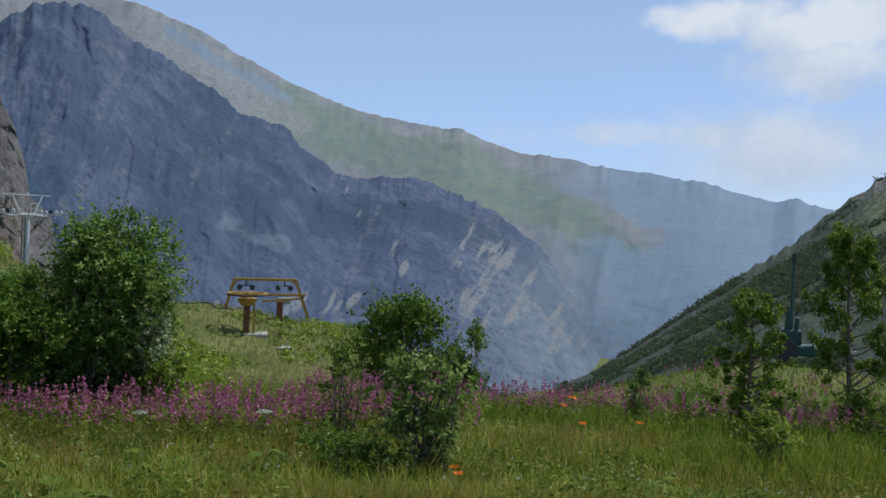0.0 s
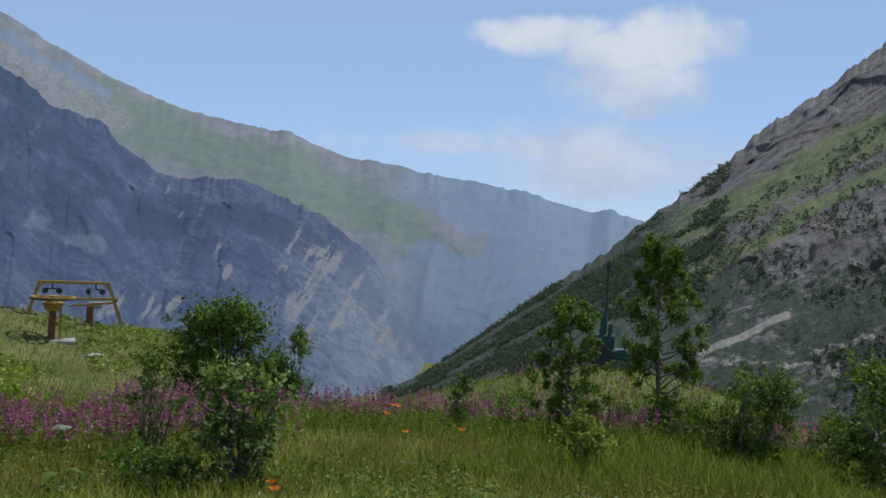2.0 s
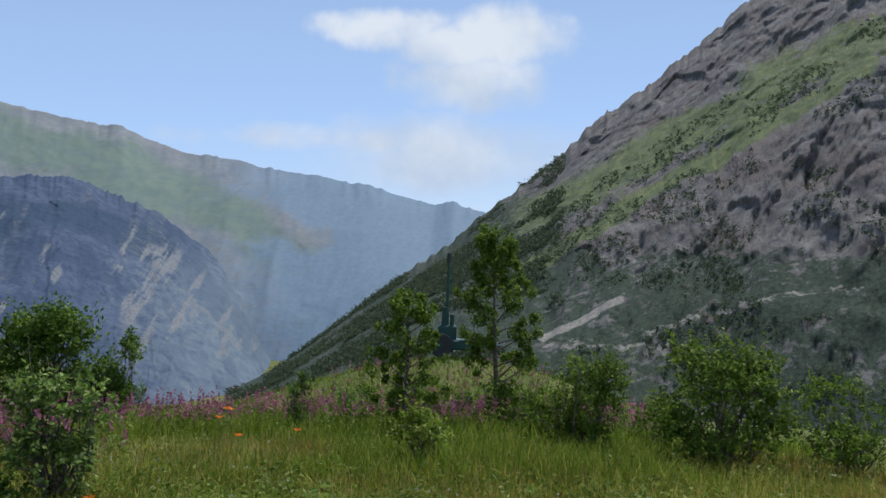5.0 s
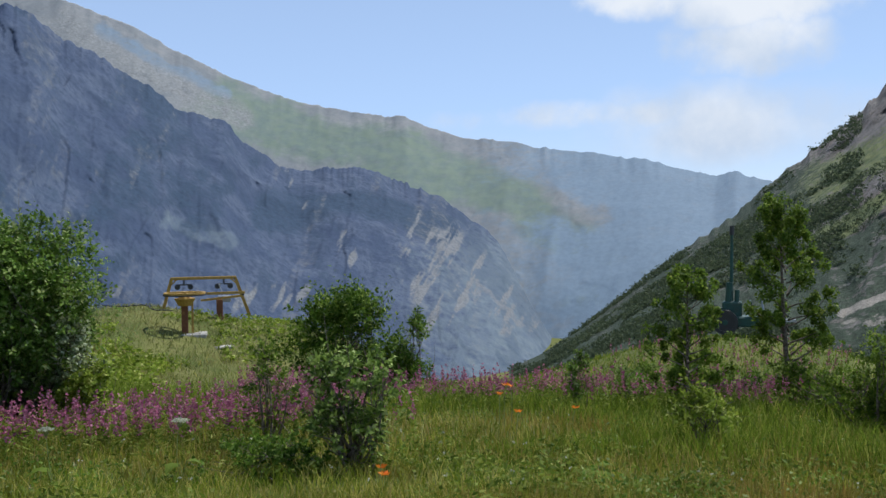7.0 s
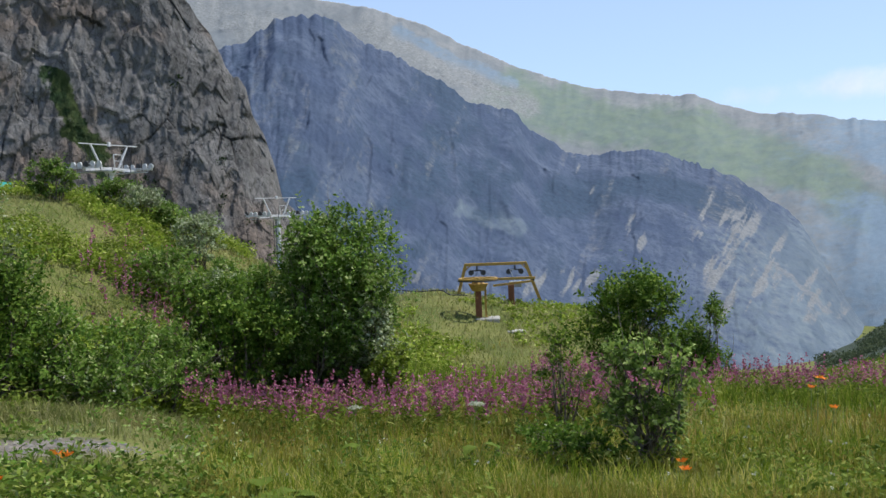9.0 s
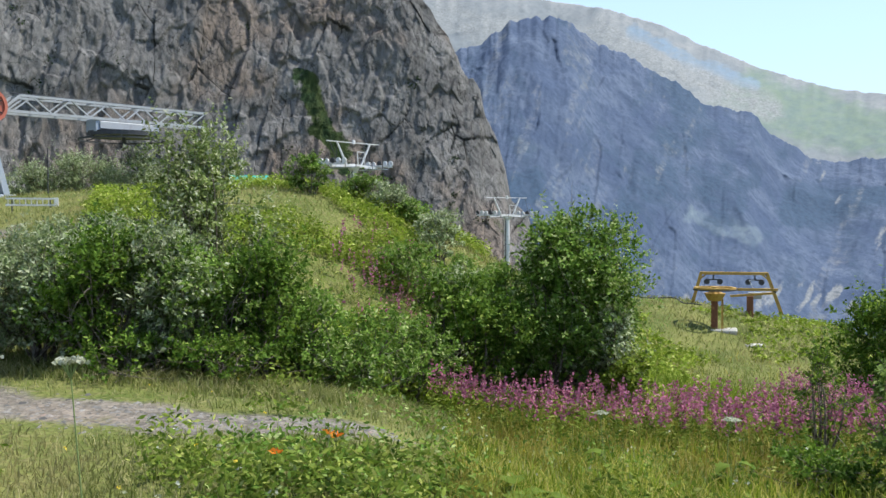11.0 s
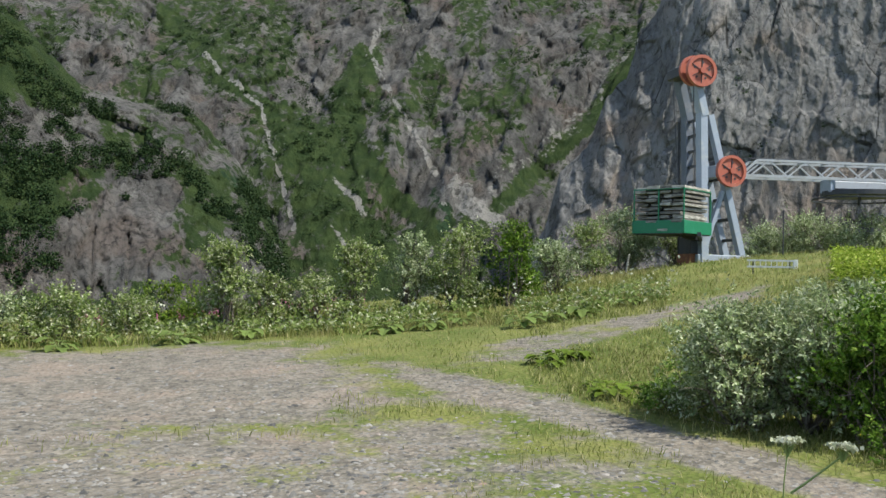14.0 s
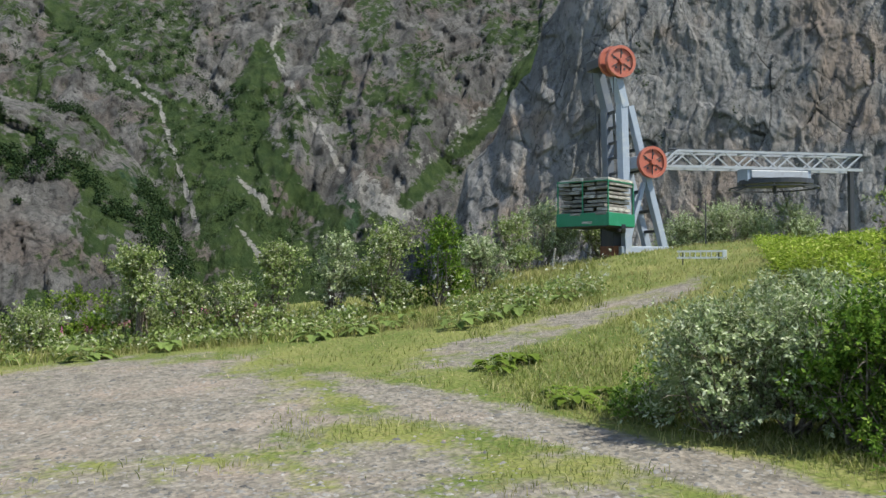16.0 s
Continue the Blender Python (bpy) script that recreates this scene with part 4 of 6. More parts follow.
shrub("willow_shrub", 46.0, 9.9, 0.4, 1.4, 0.05, 1800, LEAF_DARK, "low leafy undergrowth at the willows' feet", 57, 0.5, 12, 0.0, 0.6, 10)
shrub("willow_shrub", 30.0, 18.5, 1.1, 2.4, 0.075, 5500, LEAF_WILLOW, "pale green willow shrub near the knoll's top", 48, 0.5, 16, 0.0, 0.6, 14)
shrub("silver_willow", 27.6, 18.0, 1.2, 1.8, 0.075, 4000, LEAF_SILVER, "silvery shrub low on the knoll's flank", 58, 0.42, 14, 0.0, 0.6, 14)
shrub("willow_shrub", 36.6, 22, 0.9, 1.1, 0.08, 2000, LEAF_WILLOW, "small green bush on the knoll's top", 49, 0.5, 10, 0.0, 0.6)
shrub("silver_willow", 48.6, 15.5, 0.95, 1.7, 0.078, 4000, LEAF_SILVER, SILVER_LABEL, 50, 0.42, 14, 0.0, 0.6, 14)
shrub("willow_shrub", 57.6, 11.6, 0.6, 1.2, 0.05, 2600, LEAF_WILLOW, "low green shrub beside the gravel track", 51, 0.5, 10, 0.0, 0.6)
for i, (az, d, h, w) in enumerate(((33.4, 22.5, 0.65, 1.3), (31.8, 22.3, 0.75, 1.2), (30.4, 22, 0.7, 1.1), (28.7, 21, 1.15, 1.3), (27.3, 19.5, 1.1, 1.4), (25.9, 17.5, 1.2, 1.5))):
    shrub("silver_willow" if i % 2 else "willow_shrub", az, d, h, w, 0.08, 2600, LEAF_SILVER if i % 2 else LEAF_WILLOW, "pale leafy shrub along the knoll's crest", 160 + i, 0.45, 12, 0.0, 0.6, 14)
shrub("willow_shrub", -23.2, 16.4, 0.95, 1.5, 0.06, 2600, LEAF_BIRCH, "green undergrowth round a young birch's foot", 170, 0.5, 12, 0.0, 0.7, 14)
# the yard's rim
for i, (az, d, h, w, mat, what) in enumerate((
        (84.0, 22, 2.1, 1.25, LEAF_RIM, "green rowan shrub at the yard's rim"), (81.3, 23, 1.3, 1.3, LEAF_RIM, "low green bush at the yard's rim"),
        (76.3, 23, 2.1, 0.95, LEAF_RIM, "upright green shrub at the yard's rim"), (73.4, 24, 2.0, 1.0, LEAF_SILVER, "upright green shrub at the yard's rim"),
        (70.4, 24, 2.1, 1.6, LEAF_RIM, "bushy green shrub at the yard's rim"), (67.3, 24, 2.2, 1.3, LEAF_FIELD, "green shrub at the yard's rim"),
        (64.6, 26, 1.4, 1.6, LEAF_SILVER, "silvery shrub near the ropeway tower"), (60.6, 34, 2.3, 2.2, LEAF_SILVER, "tall silvery shrub behind the ropeway tower"),
        (93.0, 21, 1.2, 1.7, LEAF_RIM, "low green bush at the yard's rim"), (96.5, 20, 1.2, 1.6, LEAF_SILVER, "silvery low bush at the yard's rim"),
        (52.6, 38, 2.0, 2.6, LEAF_SILVER, "silvery shrub behind the grassy mound"), (49.6, 38, 2.2, 2.6, LEAF_SILVER, "silvery shrub behind the grassy mound"),
        (47.0, 36, 1.8, 2.2, LEAF_SILVER, "silvery shrub behind the grassy mound"), (57.8, 35, 2.0, 2.2, LEAF_RIM, "green bush behind the ropeway tower"),
        (89.0, 22.5, 1.0, 1.6, LEAF_RIM, "low green bush at the yard's rim"), (62.4, 31, 1.7, 1.6, LEAF_RIM, "green bush near the ropeway tower"),
        (78.8, 22.5, 1.2, 1.5, LEAF_RIM, "low green bush at the yard's rim"), (87.0, 24, 1.3, 1.5, LEAF_BIRCH, "green bush at the yard's rim"),
        (102, 19, 1.3, 2.0, LEAF_RIM, "green bush at the yard's rim"))):
    shrub("rim_shrub", az, d, h, w * 1.25, 0.078, int(2600 * h * w / 1.2), mat, what, 60 + i, 0.5, 11, 0.0, 0.7, 16)


# ---- grass and flowers ----
def scatter(az0, az1, d0, d1, n, seed, flat=1.0):
    """Points spread over a sector, denser near the eye."""
    r = np.random.default_rng(seed)
    az = np.radians(r.uniform(az0, az1, n))
    d = 1 / r.uniform(1 / d1**flat, 1 / d0**flat, n) ** (1 / flat)
    x, y = -np.sin(az) * d, np.cos(az) * d
    return x, y, ground_z(x, y), d, r


def grass(name, x, y, z, d, r, low, high, material, label, thick=1.0, droop=0.35, clump=0.0):
    n = len(x)
    h = r.uniform(low, high, n) * (0.75 + 0.5 * (vnoise(np.stack([x * 0.5, y * 0.5, 0 * x], -1), 77) * 0.5 + 0.5))
    wd = (0.0035 + 0.00055 * d) * thick * r.uniform(0.7, 1.4, n)
    a = r.uniform(0, 2 * np.pi, n)
    side = np.stack([np.cos(a), np.sin(a), 0 * a], -1) * wd[:, None] * 0.5
    b = r.uniform(0, 2 * np.pi, n)
    lean = np.stack([np.cos(b), np.sin(b), 0 * b], -1) * (h * r.uniform(0.1, 1, n) * droop)[:, None]
    foot = np.stack([x, y, z - 0.02], -1)
    mid = foot + lean * 0.35 + np.stack([0 * x, 0 * x, h * 0.6], -1)
    tip = foot + lean + np.stack([0 * x, 0 * x, h], -1)
    v = np.stack([foot - side, foot + side, mid + side * 0.8, mid - side * 0.8, tip], 1).reshape(-1, 3)
    k = np.arange(n)[:, None] * 5
    me = raw_mesh(name, v, k + [3, 2, 4], material, k + [0, 1, 2, 3])
    return tagged(new(name, me), label, "grass", kind="stuff")


def bare(x, y):
    return gravel_share(x, y)


def seeded(args, keep):
    x, y, z, d, r = args
    m = keep(x, y, d, r)
    return x[m], y[m], z[m], d[m], r


off_gravel = lambda x, y, d, r: bare(x, y) + 0.25 * vnoise(np.stack([x * 1.1, y * 1.1, 0 * x], -1), 5) < r.uniform(0.15, 0.5, len(x))
patch = lambda x, y: vnoise(np.stack([x * 0.35, y * 0.35, 0 * x], -1), 15)
grass("meadow_grass", *seeded(scatter(-50, 27, 3.6, 30, 100000, 1), off_gravel), 0.1, 0.28, GRASS, "green meadow grass", 1.1, 0.95)
grass("seeding_grass", *seeded(scatter(-50, 27, 3.4, 14, 75000, 2), lambda x, y, d, r: (patch(x, y) > -0.35) & off_gravel(x, y, d, r)), 0.16, 0.36, GRASS_DRY, "straw-coloured seeding grass stalks", 0.7, 0.45)
grass("reed_grass", *seeded(scatter(-42, 30, 9.8, 20, 36000, 3), lambda x, y, d, r: (patch(x * 0.7, y * 0.7) + 0.12 * (d - 12.5) > -0.05) & off_gravel(x, y, d, r)), 0.2, 0.46, GRASS_REED, "long dark green grass below the flower belt", 1.0, 0.7)
grass("knoll_grass", *seeded(scatter(24, 66, 8.0, 34, 60000, 4), lambda x, y, d, r: (d > 8.4 + 0.0039 * (np.degrees(np.arctan2(-x, y)) - 33) ** 2 + 0.3) & off_gravel(x, y, d, r)), 0.06, 0.16, GRASS_SHORT, "light green grass on the knoll", 1.1, 1.2)
grass("mound_grass", *scatter(0, 30, 20, 46, 26000, 5, 0.4), 0.08, 0.2, GRASS_SHORT, "yellow-green grass on the far mound", 1.2, 1.2)
grass("edge_grass", *scatter(-34, 0, 18, 40, 26000, 8, 0.4), 0.08, 0.22, GRASS_REED, "rank dark grass along the meadow's edge", 1.2, 0.8)
grass("yard_grass", *seeded(scatter(26, 108, 3.6, 30, 105000, 6), off_gravel), 0.04, 0.13, GRASS_SHORT, "short trodden grass round the gravel", 1.0, 0.9)
grass("rim_grass", *scatter(58, 106, 20, 30, 20000, 7, 0.4), 0.1, 0.26, GRASS_SHORT, "rank grass along the yard's rim", 1.2, 1.0)


def herbs(name, x, y, z, d, r, low, high, size, slim, material, label, up=0.4):
    """Low broad-leaved plants: loose leaves at all heights, each plant a small tuft of them."""
    per = 9
    n = len(x)
    h = r.uniform(low, high, n)
    u = r.uniform(0.25, 1, (n, per))
    at = np.stack([x[:, None] + r.normal(size=(n, per)) * h[:, None] * 0.3, y[:, None] + r.normal(size=(n, per)) * h[:, None] * 0.3, z[:, None] + u * h[:, None]], -1).reshape(-1, 3)
    way = r.normal(size=(len(at), 3)) * [1, 1, 0.5] + [0, 0, up]
    return tagged(new(name, leaf_mesh(name, at, way, size, slim, material, r)), label, "herbs", kind="stuff")


clumped = lambda lim, f, s: (lambda x, y, d, r: (vnoise(np.stack([x * f, y * f, 0 * x], -1), s) > lim) & off_gravel(x, y, d, r))
herbs("meadow_herb", *seeded(scatter(-50, 44, 5.4, 22, 8000, 21), clumped(0.2, 1.3, 33)), 0.1, 0.34, 0.06, 0.4, LEAF_BROAD, "broad-leaved green herbs among the grass")
herbs("meadow_weed", *seeded(scatter(-50, 40, 5.5, 20, 4500, 22), clumped(0.25, 0.9, 43)), 0.08, 0.3, 0.045, 0.5, LEAF_WILLOW, "small-leaved dark herbs among the grass")
herbs("knoll_herb", *seeded(scatter(26, 49, 11, 30, 24000, 23), clumped(0.0, 0.6, 53)), 0.1, 0.36, 0.085, 0.42, LEAF_YELLOW, "yellow-green herbs covering the knoll")
herbs("track_herb", *seeded(scatter(30, 66, 4.2, 6.8, 800, 24), clumped(0.28, 1.5, 63)), 0.05, 0.2, 0.05, 0.4, LEAF_BROAD, "fresh green herbs beside the gravel track")
herbs("mound_herb", *seeded(scatter(0, 26, 20, 40, 3500, 25, 0.5), clumped(0.1, 0.4, 73)), 0.1, 0.3, 0.14, 0.45, LEAF_YELLOW, "pale green herbs on the far mound")
herbs("rim_herb", *seeded(scatter(58, 106, 20.5, 26, 2600, 26, 0.4), clumped(0.0, 0.5, 83)), 0.12, 0.42, 0.1, 0.5, LEAF_RIM, "pale green tall herbs along the yard's rim")


def specks(name, x, y, z, d, r, low, high, size, material, label):
    """Small flower heads over the grass."""
    n = len(x)
    at = np.stack([x, y, z + r.uniform(low, high, n)], -1)
    at = np.repeat(at, 4, 0) + r.normal(size=(n * 4, 3)) * size * 0.35
    return tagged(new(name, leaf_mesh(name, at, r.normal(size=(n * 4, 3)) * [1, 1, 0.3], size, 0.8, material, r)), label, "flowers", kind="stuff")


specks("white_flower", *seeded(scatter(-48, 45, 4.6, 15, 220, 31), clumped(-0.1, 0.6, 91)), 0.15, 0.38, 0.022, WHITE, "tiny white flowers in the grass")
specks("yellow_flower", *seeded(scatter(20, 66, 4.4, 12, 70, 32), clumped(-0.1, 0.6, 92)), 0.08, 0.28, 0.015, YELLOW, "tiny yellow flowers in the grass")
specks("rim_umbel", *scatter(57, 106, 20.5, 25, 240, 33, 0.4), 0.4, 0.8, 0.06, WHITE, "off-white umbels over the rim's herbs")


def fireweed(name, az0, az1, d0, d1, n, low, high, seed, label, where=None):
    """Spikes of pink flowers on leafy stalks."""
    x, y, z, d, r = scatter(az0, az1, d0, d1, n, seed, 0.3)
    m = (vnoise(np.stack([x * 0.45, y * 0.45, 0 * x], -1), seed + 1) > -0.45) if where is None else where(x, y)
    x, y, z = x[m], y[m], z[m]
    n = len(x)
    h = r.uniform(low, high, n)
    tilt = r.normal(size=(n, 2)) * 0.06
    per, pet = 12, 20
    u = r.uniform(0.1, 0.68, (n, per))
    at = np.stack([x[:, None] + tilt[:, :1] * u * h[:, None], y[:, None] + tilt[:, 1:] * u * h[:, None], z[:, None] + u * h[:, None]], -1).reshape(-1, 3)
    way = r.normal(size=(len(at), 3)) * [1, 1, 0.4] + [0, 0, 0.5]
    at = at + unit(way) * 0.04
    leaves = leaf_mesh(name + "_leaves", at, way, 0.11, 0.2, LEAF_BROAD, r)
    u = 1 - 0.42 * r.uniform(0, 1, (n, pet)) ** 0.9
    at = np.stack([x[:, None] + tilt[:, :1] * u * h[:, None], y[:, None] + tilt[:, 1:] * u * h[:, None], z[:, None] + u * h[:, None]], -1)
    spread = (0.008 + 0.04 * (1 - u))[..., None] * r.normal(size=(n, pet, 3)) * [1, 1, 0.3]
    at = (at + spread).reshape(-1, 3)
    petals = leaf_mesh(name + "_petals", at, r.normal(size=(len(at), 3)), 0.036, 0.8, PINK, r)
    ob = new(name, petals)
    tagged(ob, label, "flowers", kind="stuff")
    st = new("stalk_leaves", leaves); st.parent = ob
    tagged(st, "narrow green stalk leaves", kind="stuff")
    return ob


fireweed("fireweed", 1, 29, 10.8, 13.0, 430, 0.42, 0.7, 101, "belt of bright pink fireweed in flower")
fireweed("fireweed", -6, 14, 11.4, 14.4, 300, 0.42, 0.7, 109, "belt of pink fireweed along the meadow's edge")
fireweed("fireweed", -34, 9, 14.5, 24, 1300, 0.45, 0.78, 103, "belt of pink fireweed along the meadow's edge")
fireweed("fireweed", -27, -13, 23, 32, 420, 0.3, 0.55, 111, "pink fireweed on the hump before the gun")
fireweed("fireweed", 29, 35, 15, 21, 130, 0.5, 0.8, 105, "scattered pink fireweed on the knoll's slope")
fireweed("fireweed", 76, 92, 23, 26, 160, 0.4, 0.6, 107, "faded pink fireweed along the yard's rim")


def scrub(name, slope, n, az0, az1, low, high, size, leaf, per, material, seed, label):
    """Far scrub: tufts of leaves sown over a mountainside where it is less steep."""
    r = np.random.default_rng(seed)
    g = SLOPES[slope]
    nu, nv = g.shape[:2]
    i, j = r.integers(0, nu - 1, n * 6), r.integers(int(nv * low), int((nv - 9) * high), n * 6)
    u, w = r.uniform(0, 1, (2, n * 6, 1))
    p = g[i, j] * (1 - u) * (1 - w) + g[i + 1, j] * u * (1 - w) + g[i, j + 1] * (1 - u) * w + g[i + 1, j + 1] * u * w
    az = np.degrees(np.arctan2(-p[:, 0], p[:, 1]))
    cl = vnoise(p / (size * 14), seed) + 0.5 * vnoise(p / (size * 5), seed + 1)
    p = p[(az > az0) & (az < az1) & (cl > 0.12)][:n]
    s = r.uniform(0.5, 1.3, len(p)) * size
    at = np.repeat(p, per, 0) + r.normal(size=(len(p) * per, 3)) * np.repeat(s, per)[:, None] * [0.42, 0.42, 0.36] + [0, 0, size * 0.25]
    return tagged(new(name, leaf_mesh(name, at, r.normal(size=(len(at), 3)), leaf, 0.7, material, r)), label, "scrub", kind="stuff")


SCRUB = leaf_mat("far_scrub", (0.012, 0.028, 0.012), (0.02, 0.04, 0.014), (0.034, 0.058, 0.02), part=0.2)
SCRUB_PALE = leaf_mat("slope_scrub", (0.055, 0.08, 0.048), (0.075, 0.105, 0.058), (0.105, 0.135, 0.075), part=0.35)
scrub("valley_scrub", "valley_side", 700, 60, 104, 0.05, 0.6, 1.7, 0.45, 70, SCRUB, 201, "dark scrub on the gully's slopes")
scrub("knob_scrub", "rock_knob", 1000, 80, 104, 0.1, 1.0, 1.4, 0.36, 100, SCRUB, 203, "dark scrub on the rocky knob")
scrub("cliff_scrub", "rock_cliff", 60, 26, 66, 0.05, 0.7, 1.3, 0.5, 24, SCRUB, 205, "sparse scrub on the cliff's ledges")
scrub("slope_scrub", "mountain_slope", 5200, -60, -7, 0.0, 0.6, 2.2, 1.0, 14, SCRUB_PALE, 207, "scattered scrub on the mountain slope")
scrub("slope_wood", "mountain_slope", 9000, -27, -6, 0.0, 1.0, 3.2, 1.7, 8, SCRUB_PALE, 211, "dense low wood on the foot of the mountain slope")

# ---- ropeway, lifts and other things ----
def paint(name, base, worn, rough=0.5, metal=0.0, scale=3.0):
    m = Mat(name, rough, metal, 0.4)
    c = m.mix(m.span(m.noise(scale, 6, 0.6), 0.52, 0.72, 0, 0.8), base, worn)
    c = m.mix(m.span(m.noise(scale * 9, 4), 0.35, 0.7, 0, 0.3), c, tuple(v * 0.6 for v in base))
    m.colour(c)
    return m.bump(m.noise(scale * 14, 3), 0.15, 0.01).m


STEEL_GREY = paint("grey_painted_steel", (0.29, 0.335, 0.41), (0.38, 0.4, 0.42))
# The grey paint again, darkened for the tower side that stands in shade.
STEEL_SHADE = paint("shaded_grey_steel", (0.12, 0.14, 0.175), (0.2, 0.21, 0.22))
STEEL_DARK = paint("dark_steel", (0.035, 0.038, 0.045), (0.08, 0.066, 0.058))
STEEL_PALE = paint("pale_galvanised_steel", (0.36, 0.38, 0.41), (0.28, 0.275, 0.27), 0.5, 0.15)
STEEL_ZINC = paint("weathered_zinc", (0.58, 0.59, 0.61), (0.3, 0.29, 0.28), 0.5, 0.15)
RED_WHEEL = paint("orange_red_paint", (0.37, 0.105, 0.07), (0.42, 0.2, 0.14))
GREEN_PAINT = paint("green_paint", (0.01, 0.16, 0.075), (0.03, 0.2, 0.12))
RUST = paint("rusty_base", (0.17, 0.07, 0.036), (0.33, 0.18, 0.055), 0.85, 0.0, 6.0)
OCHRE = paint("ochre_paint", (0.4, 0.25, 0.055), (0.17, 0.075, 0.03), 0.7, 0.0, 7.0)
CONCRETE = paint("concrete", (0.42, 0.41, 0.38), (0.3, 0.29, 0.26), 0.9)
GUN_GREEN = paint("dark_green_steel", (0.02, 0.075, 0.065), (0.035, 0.06, 0.055), 0.55)
TEAL = paint("teal_roof", (0.02, 0.3, 0.25), (0.05, 0.28, 0.24))
WALL_WHITE = paint("white_boards", (0.7, 0.7, 0.68), (0.55, 0.54, 0.5), 0.8)
wood = Mat("weathered_planks", 0.85)
tone = wood.t.nodes.new("ShaderNodeObjectInfo")
wood.colour(wood.mix(1.0, wood.mix(wood.span(wood.noise(4, 6, 0.6, wood.scaled(1, 1, 9)), 0.35, 0.65), (0.13, 0.123, 0.108), (0.4, 0.385, 0.35)), wood.span(tone.outputs["Random"], 0.0, 1.0, 0.5, 1.25), "MULTIPLY"))
PLANK = wood.m


def part(name, bm, material, parent, label="", smooth_=False):
    me = bpy.data.meshes.new(name)
    bmesh.ops.recalc_face_normals(bm, faces=bm.faces)
    bm.to_mesh(me); bm.free()
    me.materials.append(material)
    if smooth_:
        me.polygons.foreach_set("use_smooth", [True] * len(me.polygons))
    return child(name, me, parent, label)


def beam(bm, a, b, w, h=None):
    """A bevel-free box girder from a to b."""
    a, b = Vector(a), Vector(b)
    d = b - a
    rot = d.to_track_quat("Z", "Y").to_matrix().to_4x4()
    m = Matrix.Translation((a + b) / 2) @ rot @ Matrix.Diagonal((w, h or w, d.length, 1))
    bmesh.ops.create_cube(bm, size=1, matrix=m)


def rod(bm, a, b, r, r2=None, n=10):
    a, b = Vector(a), Vector(b)
    d = b - a
    m = Matrix.Translation((a + b) / 2) @ d.to_track_quat("Z", "Y").to_matrix().to_4x4()
    bmesh.ops.create_cone(bm, cap_ends=True, segments=n, radius1=r, radius2=r if r2 is None else r2, depth=d.length, matrix=m)


def box(bm, x0, x1, y0, y1, z0, z1, bevel=0.0):
    g = bmesh.ops.create_cube(bm, size=1, matrix=Matrix.Translation(((x0 + x1) / 2, (y0 + y1) / 2, (z0 + z1) / 2)) @ Matrix.Diagonal((x1 - x0, y1 - y0, z1 - z0, 1)))
    if bevel:
        es = {e for v in g["verts"] for e in v.link_edges}
        bmesh.ops.bevel(bm, geom=list(es), offset=bevel, segments=1, affect="EDGES")


def made(*shapes):
    """A bmesh from (function, arguments...) rows."""
    bm = bmesh.new()
    for f, *args in shapes:
        f(bm, *args)
    return bm


def ring(bm, c, axis, r, thick, wide, n=32):
    """A flat rim: a ring round an axis."""
    axis = Vector(axis).normalized()
    s = axis.orthogonal().normalized()
    u = axis.cross(s)
    rows = []
    for k in range(n):
        a = 2 * math.pi * k / n
        d = s * math.cos(a) + u * math.sin(a)
        rows.append([bm.verts.new(Vector(c) + d * rr + axis * zz) for rr, zz in ((r, -wide / 2), (r, wide / 2), (r - thick, wide / 2), (r - thick, -wide / 2))])
    for k in range(n):
        p, q = rows[k], rows[(k + 1) % n]
        for j in range(4):
            bm.faces.new((p[j], q[j], q[(j + 1) % 4], p[(j + 1) % 4]))


def disc(bm, c, axis, r, thick, n=32):
    axis = Vector(axis).normalized()
    rod(bm, Vector(c) - axis * thick / 2, Vector(c) + axis * thick / 2, r, None, n)


def sheave(parent, c, r):
    """A spoked red rope wheel with bolt holes."""
    hub = part("sheave", made((disc, c, (0, 1, 0), r * 0.93, 0.05), (ring, c, (0, 1, 0), r, 0.1, 0.16), (disc, c, (0, 1, 0), 0.1, 0.3, 16)), RED_WHEEL, parent, "orange-red rope wheel")
    x, y, z = c
    for k in range(3):
        a = 0.5 + k * math.pi / 3
        v = Vector((math.cos(a), 0, math.sin(a))) * r * 0.84
        part("spoke", made((beam, Vector((x, y - 0.04, z)) - v, Vector((x, y - 0.03, z)) + v, 0.03, 0.022)), STEEL_DARK, hub, "dark spoke")
    for k in range(5):
        a = 0.2 + k * 2 * math.pi / 5
        p = Vector((x + math.cos(a) * r * 0.52, y - 0.028, z + math.sin(a) * r * 0.52))
        part("hole", made((disc, p, (0, 1, 0), r * 0.075, 0.02, 12)), STEEL_DARK, hub)


